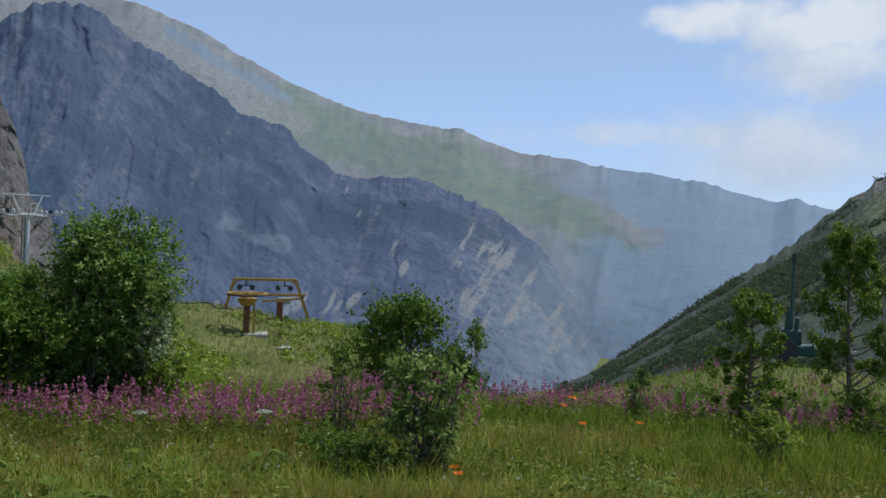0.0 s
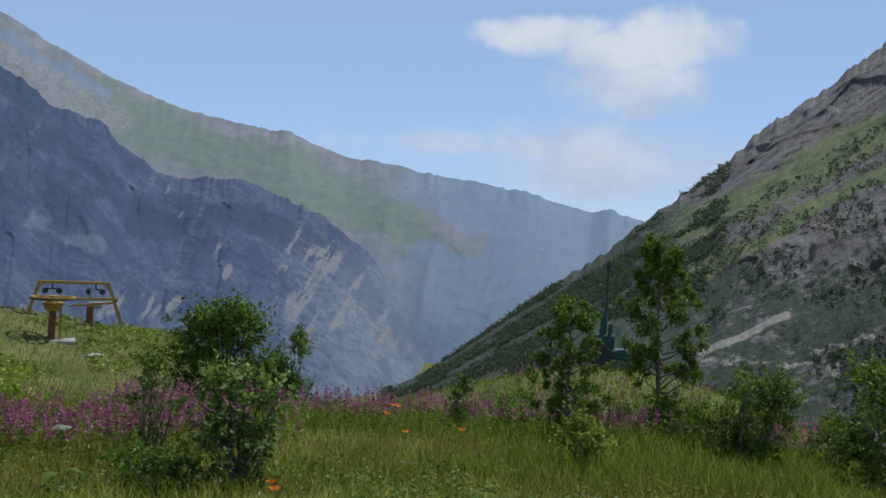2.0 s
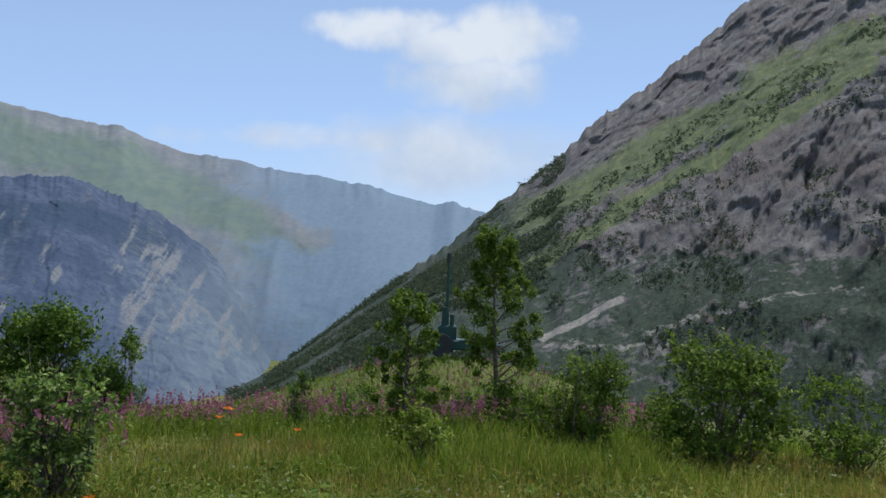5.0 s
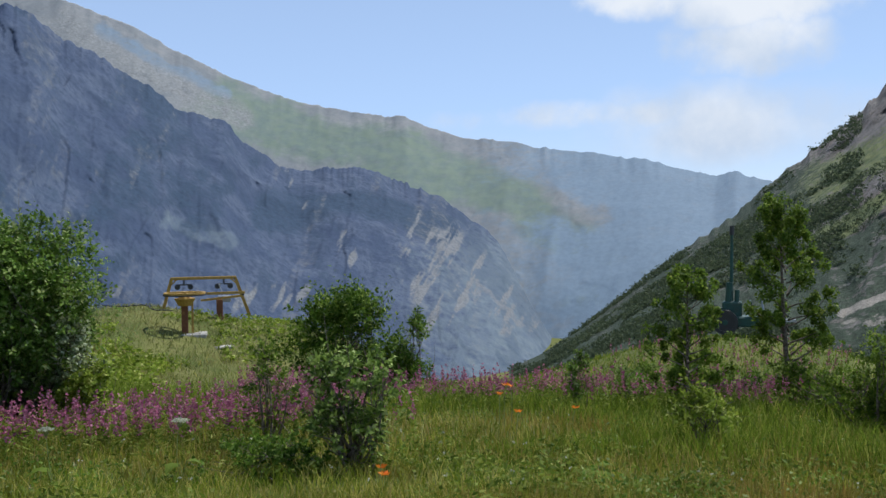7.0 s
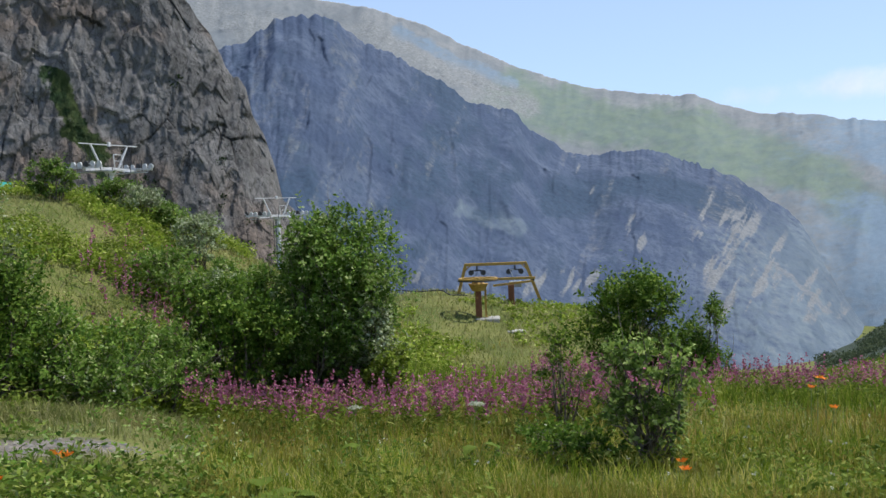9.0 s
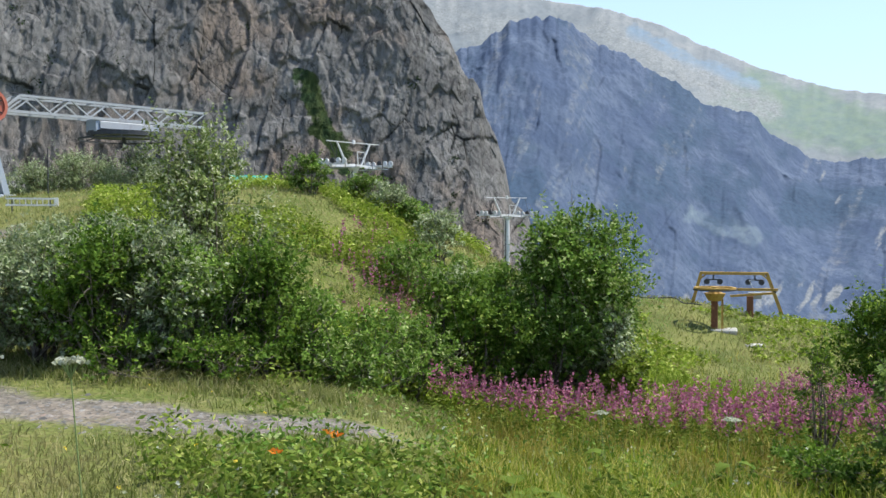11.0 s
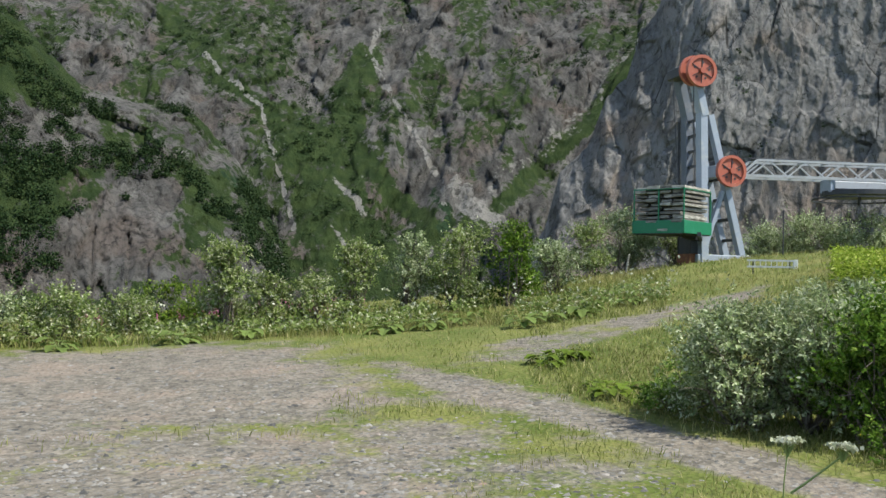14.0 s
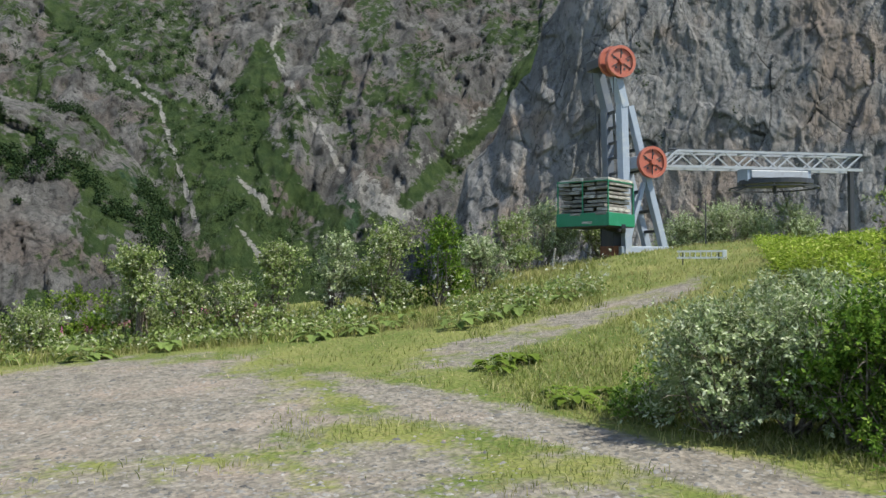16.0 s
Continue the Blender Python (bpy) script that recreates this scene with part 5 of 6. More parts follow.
def ropeway_tower():
    x, y, z = place(56.05, 32.2)
    ob = thing("ropeway_tower", x, y, z - 0.05, "grey steel ropeway tower with two orange-red wheels", "tower", turn=85)
    for yy in (0.0, 1.0):
        # The back frame takes the copy with shade in its colour.
        coat = STEEL_SHADE if yy else STEEL_GREY
        part("front_leg", made((beam, (0.05, yy, 0), (-0.08, yy, 4.95), 0.36, 0.24)), coat, ob)
        part("rear_leg", made((beam, (1.5, yy, 0.1), (0.2, yy, 4.9), 0.26, 0.2)), STEEL_GREY, ob)
        part("brace", made((beam, (0.1, yy, 0.45), (0.72, yy, 2.4), 0.16, 0.12)), STEEL_GREY, ob)
        part("boom", made((beam, (-0.03, yy, 4.85), (-0.45, yy, 6.45), 0.4, 0.24)), coat, ob)
        part("foot_beam", made((box, -0.2, 1.75, yy - 0.14, yy + 0.14, 0.02, 0.3, 0.02)), STEEL_GREY, ob)
    for k in range(9):
        zz = 0.7 + k * 0.51
        part("rung", made((beam, (0.03 - 0.024 * zz, 0, zz), (0.03 - 0.024 * zz, 1.0, zz), 0.1, 0.08)), STEEL_DARK, ob, "dark rung")
    for k in range(6):
        u = 0.15 + k * 0.14
        part("strut", made((beam, (1.5 - 1.3 * u, 0, 0.1 + 4.8 * u), (1.5 - 1.3 * u, 1.0, 0.1 + 4.8 * u), 0.1)), STEEL_DARK, ob)
    part("head_plate", made((box, -0.86, -0.3, 0.02, 0.98, 6.14, 6.48, 0.03)), STEEL_DARK, ob, "dark head plate")
    # Dark steel here paints the shadow on the mast's foot under the cage.
    part("base_column", made((box, -0.36, 0.06, 0.1, 0.9, 0.3, 1.6, 0.03)), STEEL_DARK, ob, "base column coloured dark for shadow")
    part("foot_block", made((box, -0.4, 0.1, 0.05, 0.95, -0.1, 0.32, 0.03)), RUST, ob, "rust-red foot block")
    part("ladder_rail", made((beam, (-0.24, 1.1, 0.2), (-0.32, 1.1, 4.8), 0.05)), STEEL_DARK, ob)
    part("cable", made((rod, (-0.5, -0.2, 5.8), (-0.36, -0.2, 1.4), 0.018, None, 6)), STEEL_DARK, ob)
    part("cable", made((rod, (-0.95, 0.4, 6.15), (-0.7, 0.3, 2.4), 0.014, None, 6)), STEEL_DARK, ob)
    sheave(ob, (-0.3, -0.32, 6.27), 0.52)
    part("back_sheave", made((ring, (-0.4, 0.02, 6.33), (0, 1, 0), 0.5, 0.1, 0.12), (disc, (-0.4, 0.02, 6.33), (0, 1, 0), 0.44, 0.05)), RED_WHEEL, ob, "orange-red rope wheel")
    sheave(ob, (0.84, -0.32, 3.05), 0.52)
    part("bracket", made((box, 0.35, 0.9, -0.16, 0.9, 2.85, 3.25, 0.02)), STEEL_GREY, ob)
    # brackets that carry the goods cage
    for yy in (-0.35, -1.5):
        part("cage_bracket", made((beam, (0.0, 0.05, 0.78), (-1.1, yy - 0.3, 0.86), 0.12, 0.12)), STEEL_DARK, ob)
    return ob


ropeway_tower()


def goods_cage():
    """The green tray with its posts, standing before the tower on two brackets."""
    x, y, z = place(57.75, 31.2)
    x0, y0, z0 = place(56.05, 32.2)
    ob = thing("goods_cage", x, y, z0 + 0.82, "green steel goods cage loaded with weathered planks", "ropeway cage", turn=29)
    ob.scale = (0.82, 0.82, 0.96)
    part("tray", made((box, -1.05, 1.05, -1.1, 1.1, 0.0, 0.09)), STEEL_DARK, ob, "dark underside")
    for a in ((-1.05, 1.05, -1.12, -1.06), (-1.05, 1.05, 1.06, 1.12), (-1.11, -1.05, -1.12, 1.12), (1.05, 1.11, -1.12, 1.12)):
        part("side_board", made((box, *a, 0.02, 0.44, 0.01)), GREEN_PAINT, ob, "bright green side board")
    for px in (-1.06, 0.0, 1.06):
        for py in (-1.07, 1.07):
            part("post", made((beam, (px, py, 0.4), (px, py, 1.5), 0.045)), GREEN_PAINT, ob)
    for py in (-1.07, 1.07):
        part("rail", made((beam, (-1.06, py, 1.46), (1.06, py, 1.46), 0.035)), GREEN_PAINT, ob)
    for px in (-1.06, 1.06):
        part("rail", made((beam, (px, -1.07, 1.46), (px, 1.07, 1.46), 0.035)), GREEN_PAINT, ob)
    r = random.Random(5)
    for s, px in enumerate((-0.52, 0.52)):
        st = thing("plank_stack", 0, 0, 0, "stack of weathered grey-white planks in the cage", "planks", "stacks of planks")
        st.matrix_basis = pose(x, y, z0 + 0.82, 0, 0, 29) @ Matrix.Diagonal((0.82, 0.82, 0.96, 1)) @ pose(px, 0, 0.09)
        for k in range(11):
            for q in range(2):
                dx, dy = r.uniform(-0.08, 0.05), r.uniform(-0.16, 0.16)
                wide = 0.0 if k < 9 else 0.1
                part("plank", made((box, -0.46 + q * 0.47 + dx - wide * (1 - q), -0.02 + q * 0.47 + dx + wide * q, -0.98 + dy - wide, 0.98 + dy + wide * 0.5, k * 0.138, k * 0.138 + r.uniform(0.07, 0.125), 0.008)), PLANK, st)
    return ob


goods_cage()


def truss():
    """The lattice girder of the old lift, with the drive box and its dark wheel under it."""
    x, y, z = place(54.2, 33.0)
    ob = thing("lattice_girder", x, y, z - 0.05, "pale grey steel lattice girder on posts", "girder", turn=77)
    n, L, zt, zb = 11, 7.7, 3.38, 2.85
    for yy in (0, 0.7):
        part("top_chord", made((beam, (0.75, yy, zt), (L, yy, zt), 0.075)), STEEL_PALE, ob)
        part("bottom_chord", made((beam, (0.3, yy, zb), (L, yy, zb), 0.09)), STEEL_PALE, ob)
        for k in range(n):
            x0, x1 = 0.5 + (L - 0.5) * k / n, 0.5 + (L - 0.5) * (k + 1) / n
            a, b = ((x0, yy, zb), (x1, yy, zt)) if k % 2 == 0 else ((x0, yy, zt), (x1, yy, zb))
            part("diagonal", made((beam, a, b, 0.045)), STEEL_PALE, ob)
        part("end_strut", made((beam, (0.1, yy, zb - 0.05), (0.75, yy, zt), 0.07)), STEEL_PALE, ob)
    for k in range(9):
        xx = 0.8 + (L - 0.9) * k / 8
        part("cross_bar", made((beam, (xx, 0, zt), (xx, 0.7, zt), 0.05)), STEEL_PALE, ob)
    part("top_rail", made((rod, (0.6, 0.35, zt + 0.1), (L, 0.35, zt + 0.08), 0.025, None, 6)), STEEL_DARK, ob, "dark cable rail")
    for xx in (7.5,):
        part("post", made((beam, (xx, 0.35, -2.0), (xx, 0.35, zb), 0.16)), STEEL_DARK, ob)
    part("drive_box", made((box, 3.45, 5.6, -0.05, 0.75, zb - 0.34, zb - 0.08, 0.02)), STEEL_PALE, ob, "pale drive housing")
    for xx in (3.4, 5.65):
        part("hanger", made((box, xx - 0.08, xx + 0.08, 0.0, 0.7, zb - 0.44, zb, 0.01)), STEEL_GREY, ob)
    part("drive_wheel", made((disc, (4.55, 0.35, zb - 0.47), (0, 0, 1), 1.25, 0.16)), STEEL_DARK, ob, "dark horizontal drive wheel")
    part("guard_ring", made((ring, (4.5, 0.35, zb - 0.66), (0, 0, 1), 1.5, 0.06, 0.05)), STEEL_DARK, ob, "dark guard ring")
    for k in range(6):
        a = k * math.pi / 3
        part("guard_stay", made((rod, (4.5 + 1.45 * math.cos(a), 0.35 + 1.45 * math.sin(a), zb - 0.65), (4.5 + 0.9 * math.cos(a), 0.35 + 0.9 * math.sin(a), zb - 0.5), 0.02, None, 6)), STEEL_DARK, ob)
    part("axle", made((rod, (4.55, 0.35, zb - 0.85), (4.55, 0.35, zb - 0.1), 0.06, None, 8)), STEEL_DARK, ob)
    part("roller_arm", made((beam, (7.3, 0.35, zb - 0.1), (7.1, 0.35, zb - 0.75), 0.09)), STEEL_DARK, ob)
    part("cord", made((rod, (4.55, 0.35, zb - 0.85), (4.75, 0.3, zb - 1.3), 0.012, None, 5)), STEEL_DARK, ob)
    return ob


truss()


def lying_ladder():
    x, y, z = place(52.3, 25.2)
    ob = thing("lying_ladder", x, y, z + 0.06, "pale metal ladder lying on edge in grass", "ladder", turn=52)
    ob.scale = (0.72, 0.72, 0.72)
    for zz in (0.1, 0.32):
        part("side_rail", made((box, -0.8, 0.8, -0.02, 0.02, zz - 0.03, zz + 0.03)), STEEL_ZINC, ob)
    for k in range(9):
        part("rung", made((rod, (-0.72 + k * 0.18, 0, 0.1), (-0.72 + k * 0.18, 0, 0.32), 0.016, None, 6)), STEEL_ZINC, ob)
    part("end_block", made((box, 0.72, 0.86, -0.05, 0.05, -0.02, 0.36, 0.01)), WALL_WHITE, ob)
    for xx in (-0.6, 0.6):
        part("stake", made((box, xx - 0.02, xx + 0.02, 0.02, 0.05, -0.15, 0.34)), STEEL_DARK, ob)


lying_ladder()


def marker_stake(az, d, h, tilt):
    x, y, z = place(az, d)
    ob = thing("marker_stake", x, y, z - 0.1, "weathered leaning wooden stake in herbs", "stake")
    part("stake", made((beam, (0, 0, 0), (tilt, 0, h), 0.05)), PLANK, ob)


marker_stake(60.4, 29.5, 0.75, 0.2)
x_, y_, z_ = place(51.6, 31.0)
pole_ = thing("thin_pole", x_, y_, z_ - 0.1, "thin dark pole standing in grass", "pole")
part("pole", made((rod, (0, 0, 0), (0.02, 0, 1.5), 0.018, None, 6)), STEEL_DARK, pole_)


def return_station():
    """The drag lift's lower end: an ochre pillar with a flat bullwheel on a concrete pad."""
    x, y, z = place(12.55, 33.2)
    ob = thing("bullwheel_pillar", x, y, z - 0.16, "rusty ochre pillar with a flat bullwheel on concrete", "lift pulley", turn=12)
    ob.scale = (1, 1, 0.87)
    part("pad", made((box, -0.55, 0.7, -0.45, 0.45, -0.2, 0.16, 0.03)), CONCRETE, ob, "pale concrete pad")
    part("pillar", made((box, -0.15, 0.07, -0.1, 0.1, 0.1, 1.5, 0.02)), RUST, ob)
    part("side_post", made((box, 0.18, 0.25, -0.05, 0.05, 0.1, 1.35)), OCHRE, ob)
    part("collar", made((rod, (-0.03, 0, 1.25), (-0.03, 0, 1.55), 0.22, 0.36, 16)), OCHRE, ob)
    part("neck", made((rod, (-0.03, 0, 1.53), (-0.03, 0, 1.72), 0.26, 0.12, 16)), OCHRE, ob)
    whl = part("bullwheel", made((ring, (-0.03, 0, 1.74), (0, 0, 1), 0.7, 0.09, 0.08), (disc, (-0.03, 0, 1.74), (0, 0, 1), 0.14, 0.14, 16)), OCHRE, ob, "flat ochre bullwheel")
    for k in range(4):
        a = k * math.pi / 4 + 0.2
        part("spoke", made((beam, (-0.03 - 0.66 * math.cos(a), -0.66 * math.sin(a), 1.75), (-0.03 + 0.66 * math.cos(a), 0.66 * math.sin(a), 1.75), 0.05)), OCHRE, whl)
    part("tyre", made((ring, (-0.03, 0, 1.69), (0, 0, 1), 0.73, 0.06, 0.05)), STEEL_DARK, whl, "dark rubber lining")
    part("arm", made((beam, (0.6, 0.1, 1.7), (2.0, 0.5, 1.68), 0.1)), OCHRE, ob)
    # second pillar behind
    x, y, z = place(10.65, 36.5)
    o2 = thing("guide_pillar", x, y, z - 0.05, "rusty pillar with a cross arm behind a bullwheel", "lift pulley", turn=12)
    part("pillar", made((box, -0.12, 0.12, -0.1, 0.1, -0.1, 0.8, 0.02)), RUST, o2)
    part("cross_arm", made((beam, (-0.7, 0, 0.78), (0.86, 0, 0.92), 0.08)), OCHRE, o2)
    part("roller", made((disc, (0.86, 0, 0.98), (0.3, 1, 0), 0.07, 0.06, 14)), STEEL_DARK, o2)
    # the portal
    x, y, z = place(11.55, 37.2)
    o3 = thing("lift_portal", x, y, z - 0.1, "ochre steel portal with hanging rope rollers", "lift portal", turn=12)
    h = 1.6 - 37.2 * math.tan(radians(2.9)) - (z - 0.1)
    part("beam", made((box, -1.24, 1.22, -0.06, 0.06, h - 0.11, h, 0.01)), OCHRE, o3)
    part("leg", made((beam, (-1.2, 0, h - 0.05), (-1.62, 0, 0), 0.12)), OCHRE, o3)
    part("leg", made((beam, (1.18, 0, h - 0.05), (1.72, 0, 0), 0.12)), OCHRE, o3)
    part("knee", made((beam, (-1.24, 0, h - 0.3), (-1.0, 0, h - 0.08), 0.05)), OCHRE, o3)
    part("knee", made((beam, (1.24, 0, h - 0.3), (1.0, 0, h - 0.08), 0.05)), OCHRE, o3)
    for xx in (-0.75, 0.75):
        rl = part("roller_arm", made((beam, (xx, 0, h - 0.12), (xx, 0, h - 0.28), 0.06), (beam, (xx - 0.28, 0, h - 0.3), (xx + 0.28, 0, h - 0.3), 0.05)), STEEL_DARK, o3, "dark roller arm")
        for dx in (-0.24, 0.24):
            part("roller", made((disc, (xx + dx, 0, h - 0.38), (0, 1, 0), 0.11, 0.06, 12)), STEEL_DARK, rl)
    part("tow_cord", made((rod, (0.55, -0.2, h - 0.3), (0.75, -0.4, 0.85), 0.015, None, 5), (beam, (0.75, 0, h - 0.3), (0.55, -0.2, h - 0.3), 0.03)), STEEL_PALE, o3)
    part("tow_seat", made((box, 0.5, 1.0, -0.52, -0.3, 0.62, 0.86, 0.02)), STEEL_PALE, o3, "grey tow seat")
    # cable left lying on the mound
    r = np.random.default_rng(3)
    u = np.linspace(0, 1, 24)
    az, d = 17.8 - 4.6 * u + 0.3 * np.sin(u * 9), 37 - 1.5 * u
    cx, cy = -np.sin(np.radians(az)) * d, np.cos(np.radians(az)) * d
    v, f = tube_arrays(np.stack([cx, cy, ground_z(cx, cy) + 0.14 + 0.05 * np.sin(u * 14)], -1), np.full(24, 0.022), 6)
    tagged(new("lying_cable", raw_mesh("lying_cable", v, None, STEEL_DARK, f)), "dark steel cable lying in the grass", "cable")
    x, y, z = place(10.4, 31.8)
    o5 = thing("concrete_slab", x, y, z, "pale weathered concrete slab in the grass", "slab", turn=30)
    part("slab", made((box, -0.3, 0.3, -0.25, 0.25, -0.15, 0.03, 0.02)), CONCRETE, o5)


return_station()


def chairlift_pylon(az, d, head_el, wide, turn, label):
    """A tube with a cross arm, two roller trains on catwalks, and a lifting frame above."""
    x, y, z = place(az, d)
    r = random.Random(int(az))
    h = EYE + d * math.tan(radians(head_el)) - z
    ob = thing("chairlift_pylon", x, y, z, label, "pylon", "chairlift pylons", turn=turn)
    part("pole", made((rod, (0, 0, -0.5), (0, 0, h - 0.1), 0.26, 0.2, 14)), STEEL_ZINC, ob)
    part("ladder", made((beam, (-0.34, -0.14, 0), (-0.3, -0.14, h), 0.04), (beam, (-0.34, 0.14, 0), (-0.3, 0.14, h), 0.04), *[(beam, (-0.33, -0.14, 0.4 * k), (-0.33, 0.14, 0.4 * k), 0.03) for k in range(1, int(h / 0.4))]), STEEL_DARK, ob, "dark rung ladder")
    part("head", made((rod, (0, 0, h - 0.12), (0, 0, h + 0.22), 0.2, 0.4, 12)), STEEL_ZINC, ob)
    w = wide / 2
    part("cross_arm", made((beam, (-w * 0.85, 0, h + 0.2), (0, 0, h + 0.3), 0.16, 0.16), (beam, (w * 0.85, 0, h + 0.2), (0, 0, h + 0.3), 0.16, 0.16)), STEEL_ZINC, ob)
    for s in (-1, 1):
        c = s * w * 0.85
        arm = part("roller_train", made((beam, (c, -1.25, h + 0.3), (c, 1.25, h + 0.36), 0.07, 0.1), (beam, (c + s * 0.16, -1.2, h + 0.24), (c + s * 0.16, 1.2, h + 0.3), 0.04, 0.07)), STEEL_ZINC, ob, "weathered zinc roller train")
        for k in range(6):
            part("roller", made((disc, (c + s * 0.1, -1.15 + k * 0.46, h + 0.44 + 0.02 * (k % 3)), (1, 0, 0), 0.17, 0.07, 14)), STEEL_DARK if k % 3 == 2 else STEEL_ZINC, arm)
        for k in range(3):
            part("roller_yoke", made((beam, (c + s * 0.14, -0.95 + k * 0.9, h + 0.18), (c + s * 0.14, -0.5 + k * 0.9, h + 0.5), 0.04)), STEEL_ZINC, arm)
        walk_ = part("catwalk", made((box, s * w * 0.6 - 0.22, s * w * 0.6 + 0.22, -1.3, 1.3, h + 0.06, h + 0.1)), STEEL_GREY, ob)
        for k in range(4):
            part("rail_post", made((beam, (s * w * 0.6 - s * 0.2, -1.25 + k * 0.83, h + 0.1), (s * w * 0.6 - s * 0.2, -1.25 + k * 0.83, h + 0.7 + r.uniform(-0.06, 0.06)), 0.03)), STEEL_DARK, walk_)
        part("frame_post", made((beam, (s * w * 0.28, 0, h + 0.3), (s * w * 0.62, 0, h + 1.6), 0.085)), STEEL_ZINC, ob)
        part("frame_stay", made((beam, (s * w * 0.62, 0, h + 1.6), (s * w * 0.34, 0.75, h + 0.3), 0.035)), STEEL_DARK, ob)
        part("grip_arm", made((beam, (c, 0.9, h + 0.34), (c + s * 0.3, 1.5, h - 0.05), 0.045)), STEEL_DARK, ob)
        part("hanger_stay", made((rod, (s * w * 0.9, 0, h + 1.62), (c, -0.5, h + 0.4), 0.016, None, 5)), STEEL_DARK, ob)
    part("top_bar", made((beam, (-w * 1.0, 0, h + 1.62), (w * 0.98, 0, h + 1.66), 0.05)), STEEL_ZINC, ob)
    part("hook_block", made((box, -0.1, 0.1, -0.06, 0.06, h + 1.55, h + 1.8, 0.02)), STEEL_ZINC, ob)
    part("service_frame", made((beam, (-0.28, -0.6, h + 0.3), (-0.34, -0.6, h + 1.05), 0.04), (beam, (0.28, -0.6, h + 0.3), (0.3, -0.6, h + 1.05), 0.04), (beam, (-0.34, -0.6, h + 1.05), (0.3, -0.6, h + 1.05), 0.04), (beam, (-0.3, -0.6, h + 0.7), (0.28, -0.6, h + 0.7), 0.03)), STEEL_ZINC, ob)
    return ob


chairlift_pylon(34.4, 56, 3.25, 4.6, 82, "galvanised chairlift pylon head above the knoll")
chairlift_pylon(25.05, 72, 0.25, 4.6, 72, "galvanised chairlift pylon below the rock cliff")


def hut():
    x, y, z = place(40.5, 37)
    z = EYE + 37 * math.tan(radians(2.9)) - 2.4
    ob = thing("lift_hut", x, y, z, "small white hut with a teal roof", "hut", turn=42)
    part("wall", made((box, -0.6, 0.6, -0.7, 0.7, -1.2, 2.0)), WALL_WHITE, ob)
    bm = bmesh.new()
    v = [bm.verts.new(p) for p in ((-0.75, -0.85, 1.95), (0.75, -0.85, 1.95), (0.75, 0.85, 1.95), (-0.75, 0.85, 1.95), (-0.75, 0, 2.4), (0.75, 0, 2.4))]
    for q in ((0, 1, 5, 4), (2, 3, 4, 5), (0, 4, 3), (1, 2, 5), (0, 3, 2, 1)):
        bm.faces.new([v[i] for i in q])
    part("roof", bm, TEAL, ob, "teal metal roof")


hut()


def avalanche_gun():
    """An old field gun with its barrel raised, kept for bringing down snow."""
    x, y, z = place(-20.1, 33.6)
    z += 0.12
    ob = thing("field_gun", x, y, z, "dark green field gun with its barrel raised", "gun", turn=-20)
    top = 1.6 - 34 * math.tan(radians(0.25)) - z
    part("barrel", made((rod, (0.0, 0, 1.0), (0.03, 0, top - 0.3), 0.07, 0.05, 14)), GUN_GREEN, ob)
    part("muzzle", made((rod, (0.03, 0, top - 0.32), (0.035, 0, top), 0.08, 0.08, 14)), STEEL_DARK, ob, "dark muzzle brake")
    part("recoil_tube", made((rod, (-0.12, -0.1, 0.7), (-0.05, -0.1, 1.75), 0.11, 0.11, 12)), GUN_GREEN, ob)
    part("recoil_tube", made((rod, (0.16, -0.1, 0.7), (0.2, -0.1, 1.5), 0.08, 0.08, 12)), GUN_GREEN, ob)
    part("cradle", made((box, -0.3, 0.35, -0.25, 0.25, 0.4, 1.1, 0.05)), GUN_GREEN, ob)
    part("carriage", made((box, -0.35, 1.1, -0.4, 0.4, 0.25, 0.6, 0.05)), GUN_GREEN, ob)
    part("breech", made((box, -0.2, 0.25, -0.2, 0.2, 0.15, 0.6, 0.04)), STEEL_DARK, ob)
    part("shield", made((beam, (0.75, -0.3, 0.5), (0.62, -0.3, 1.15), 0.5, 0.05)), GUN_GREEN, ob)
    part("sight", made((rod, (1.1, -0.2, 0.5), (0.95, -0.2, 1.3), 0.04, None, 8)), STEEL_GREY, ob)
    part("seat", made((box, 0.85, 1.15, -0.35, -0.1, 0.62, 0.7, 0.02)), STEEL_DARK, ob)
    part("trail", made((beam, (0.9, 0.1, 0.5), (2.1, 0.35, 0.42), 0.14, 0.1)), STEEL_PALE, ob, "pale trail arm")
    for yy in (-0.55, 0.55):
        w = part("wheel", made((ring, (-0.2, yy, 0.42), (0, 1, 0), 0.42, 0.12, 0.16), (disc, (-0.2, yy, 0.42), (0, 1, 0), 0.31, 0.06)), STEEL_DARK, ob)
        part("hub", made((disc, (-0.2, yy, 0.42), (0, 1, 0), 0.09, 0.2, 12)), GUN_GREEN, w)


avalanche_gun()

# ---- single flowering plants, stones ----
STALK = paint("green_stalk", (0.2, 0.26, 0.09), (0.26, 0.29, 0.13), 0.7)
STONE = Mat("loose_stone", 0.9)
STONE.colour(STONE.mix(1.0, STONE.ramp(STONE.island(), (0.0, (0.05, 0.05, 0.05)), (0.4, (0.14, 0.136, 0.13)), (0.85, (0.185, 0.178, 0.167)), (0.97, (0.25, 0.24, 0.225)), (1.0, (0.22, 0.16, 0.13))),
                       STONE.span(STONE.noise(30, 5), 0.3, 0.7, 0.75, 1.2), "MULTIPLY"))
STONE = STONE.m


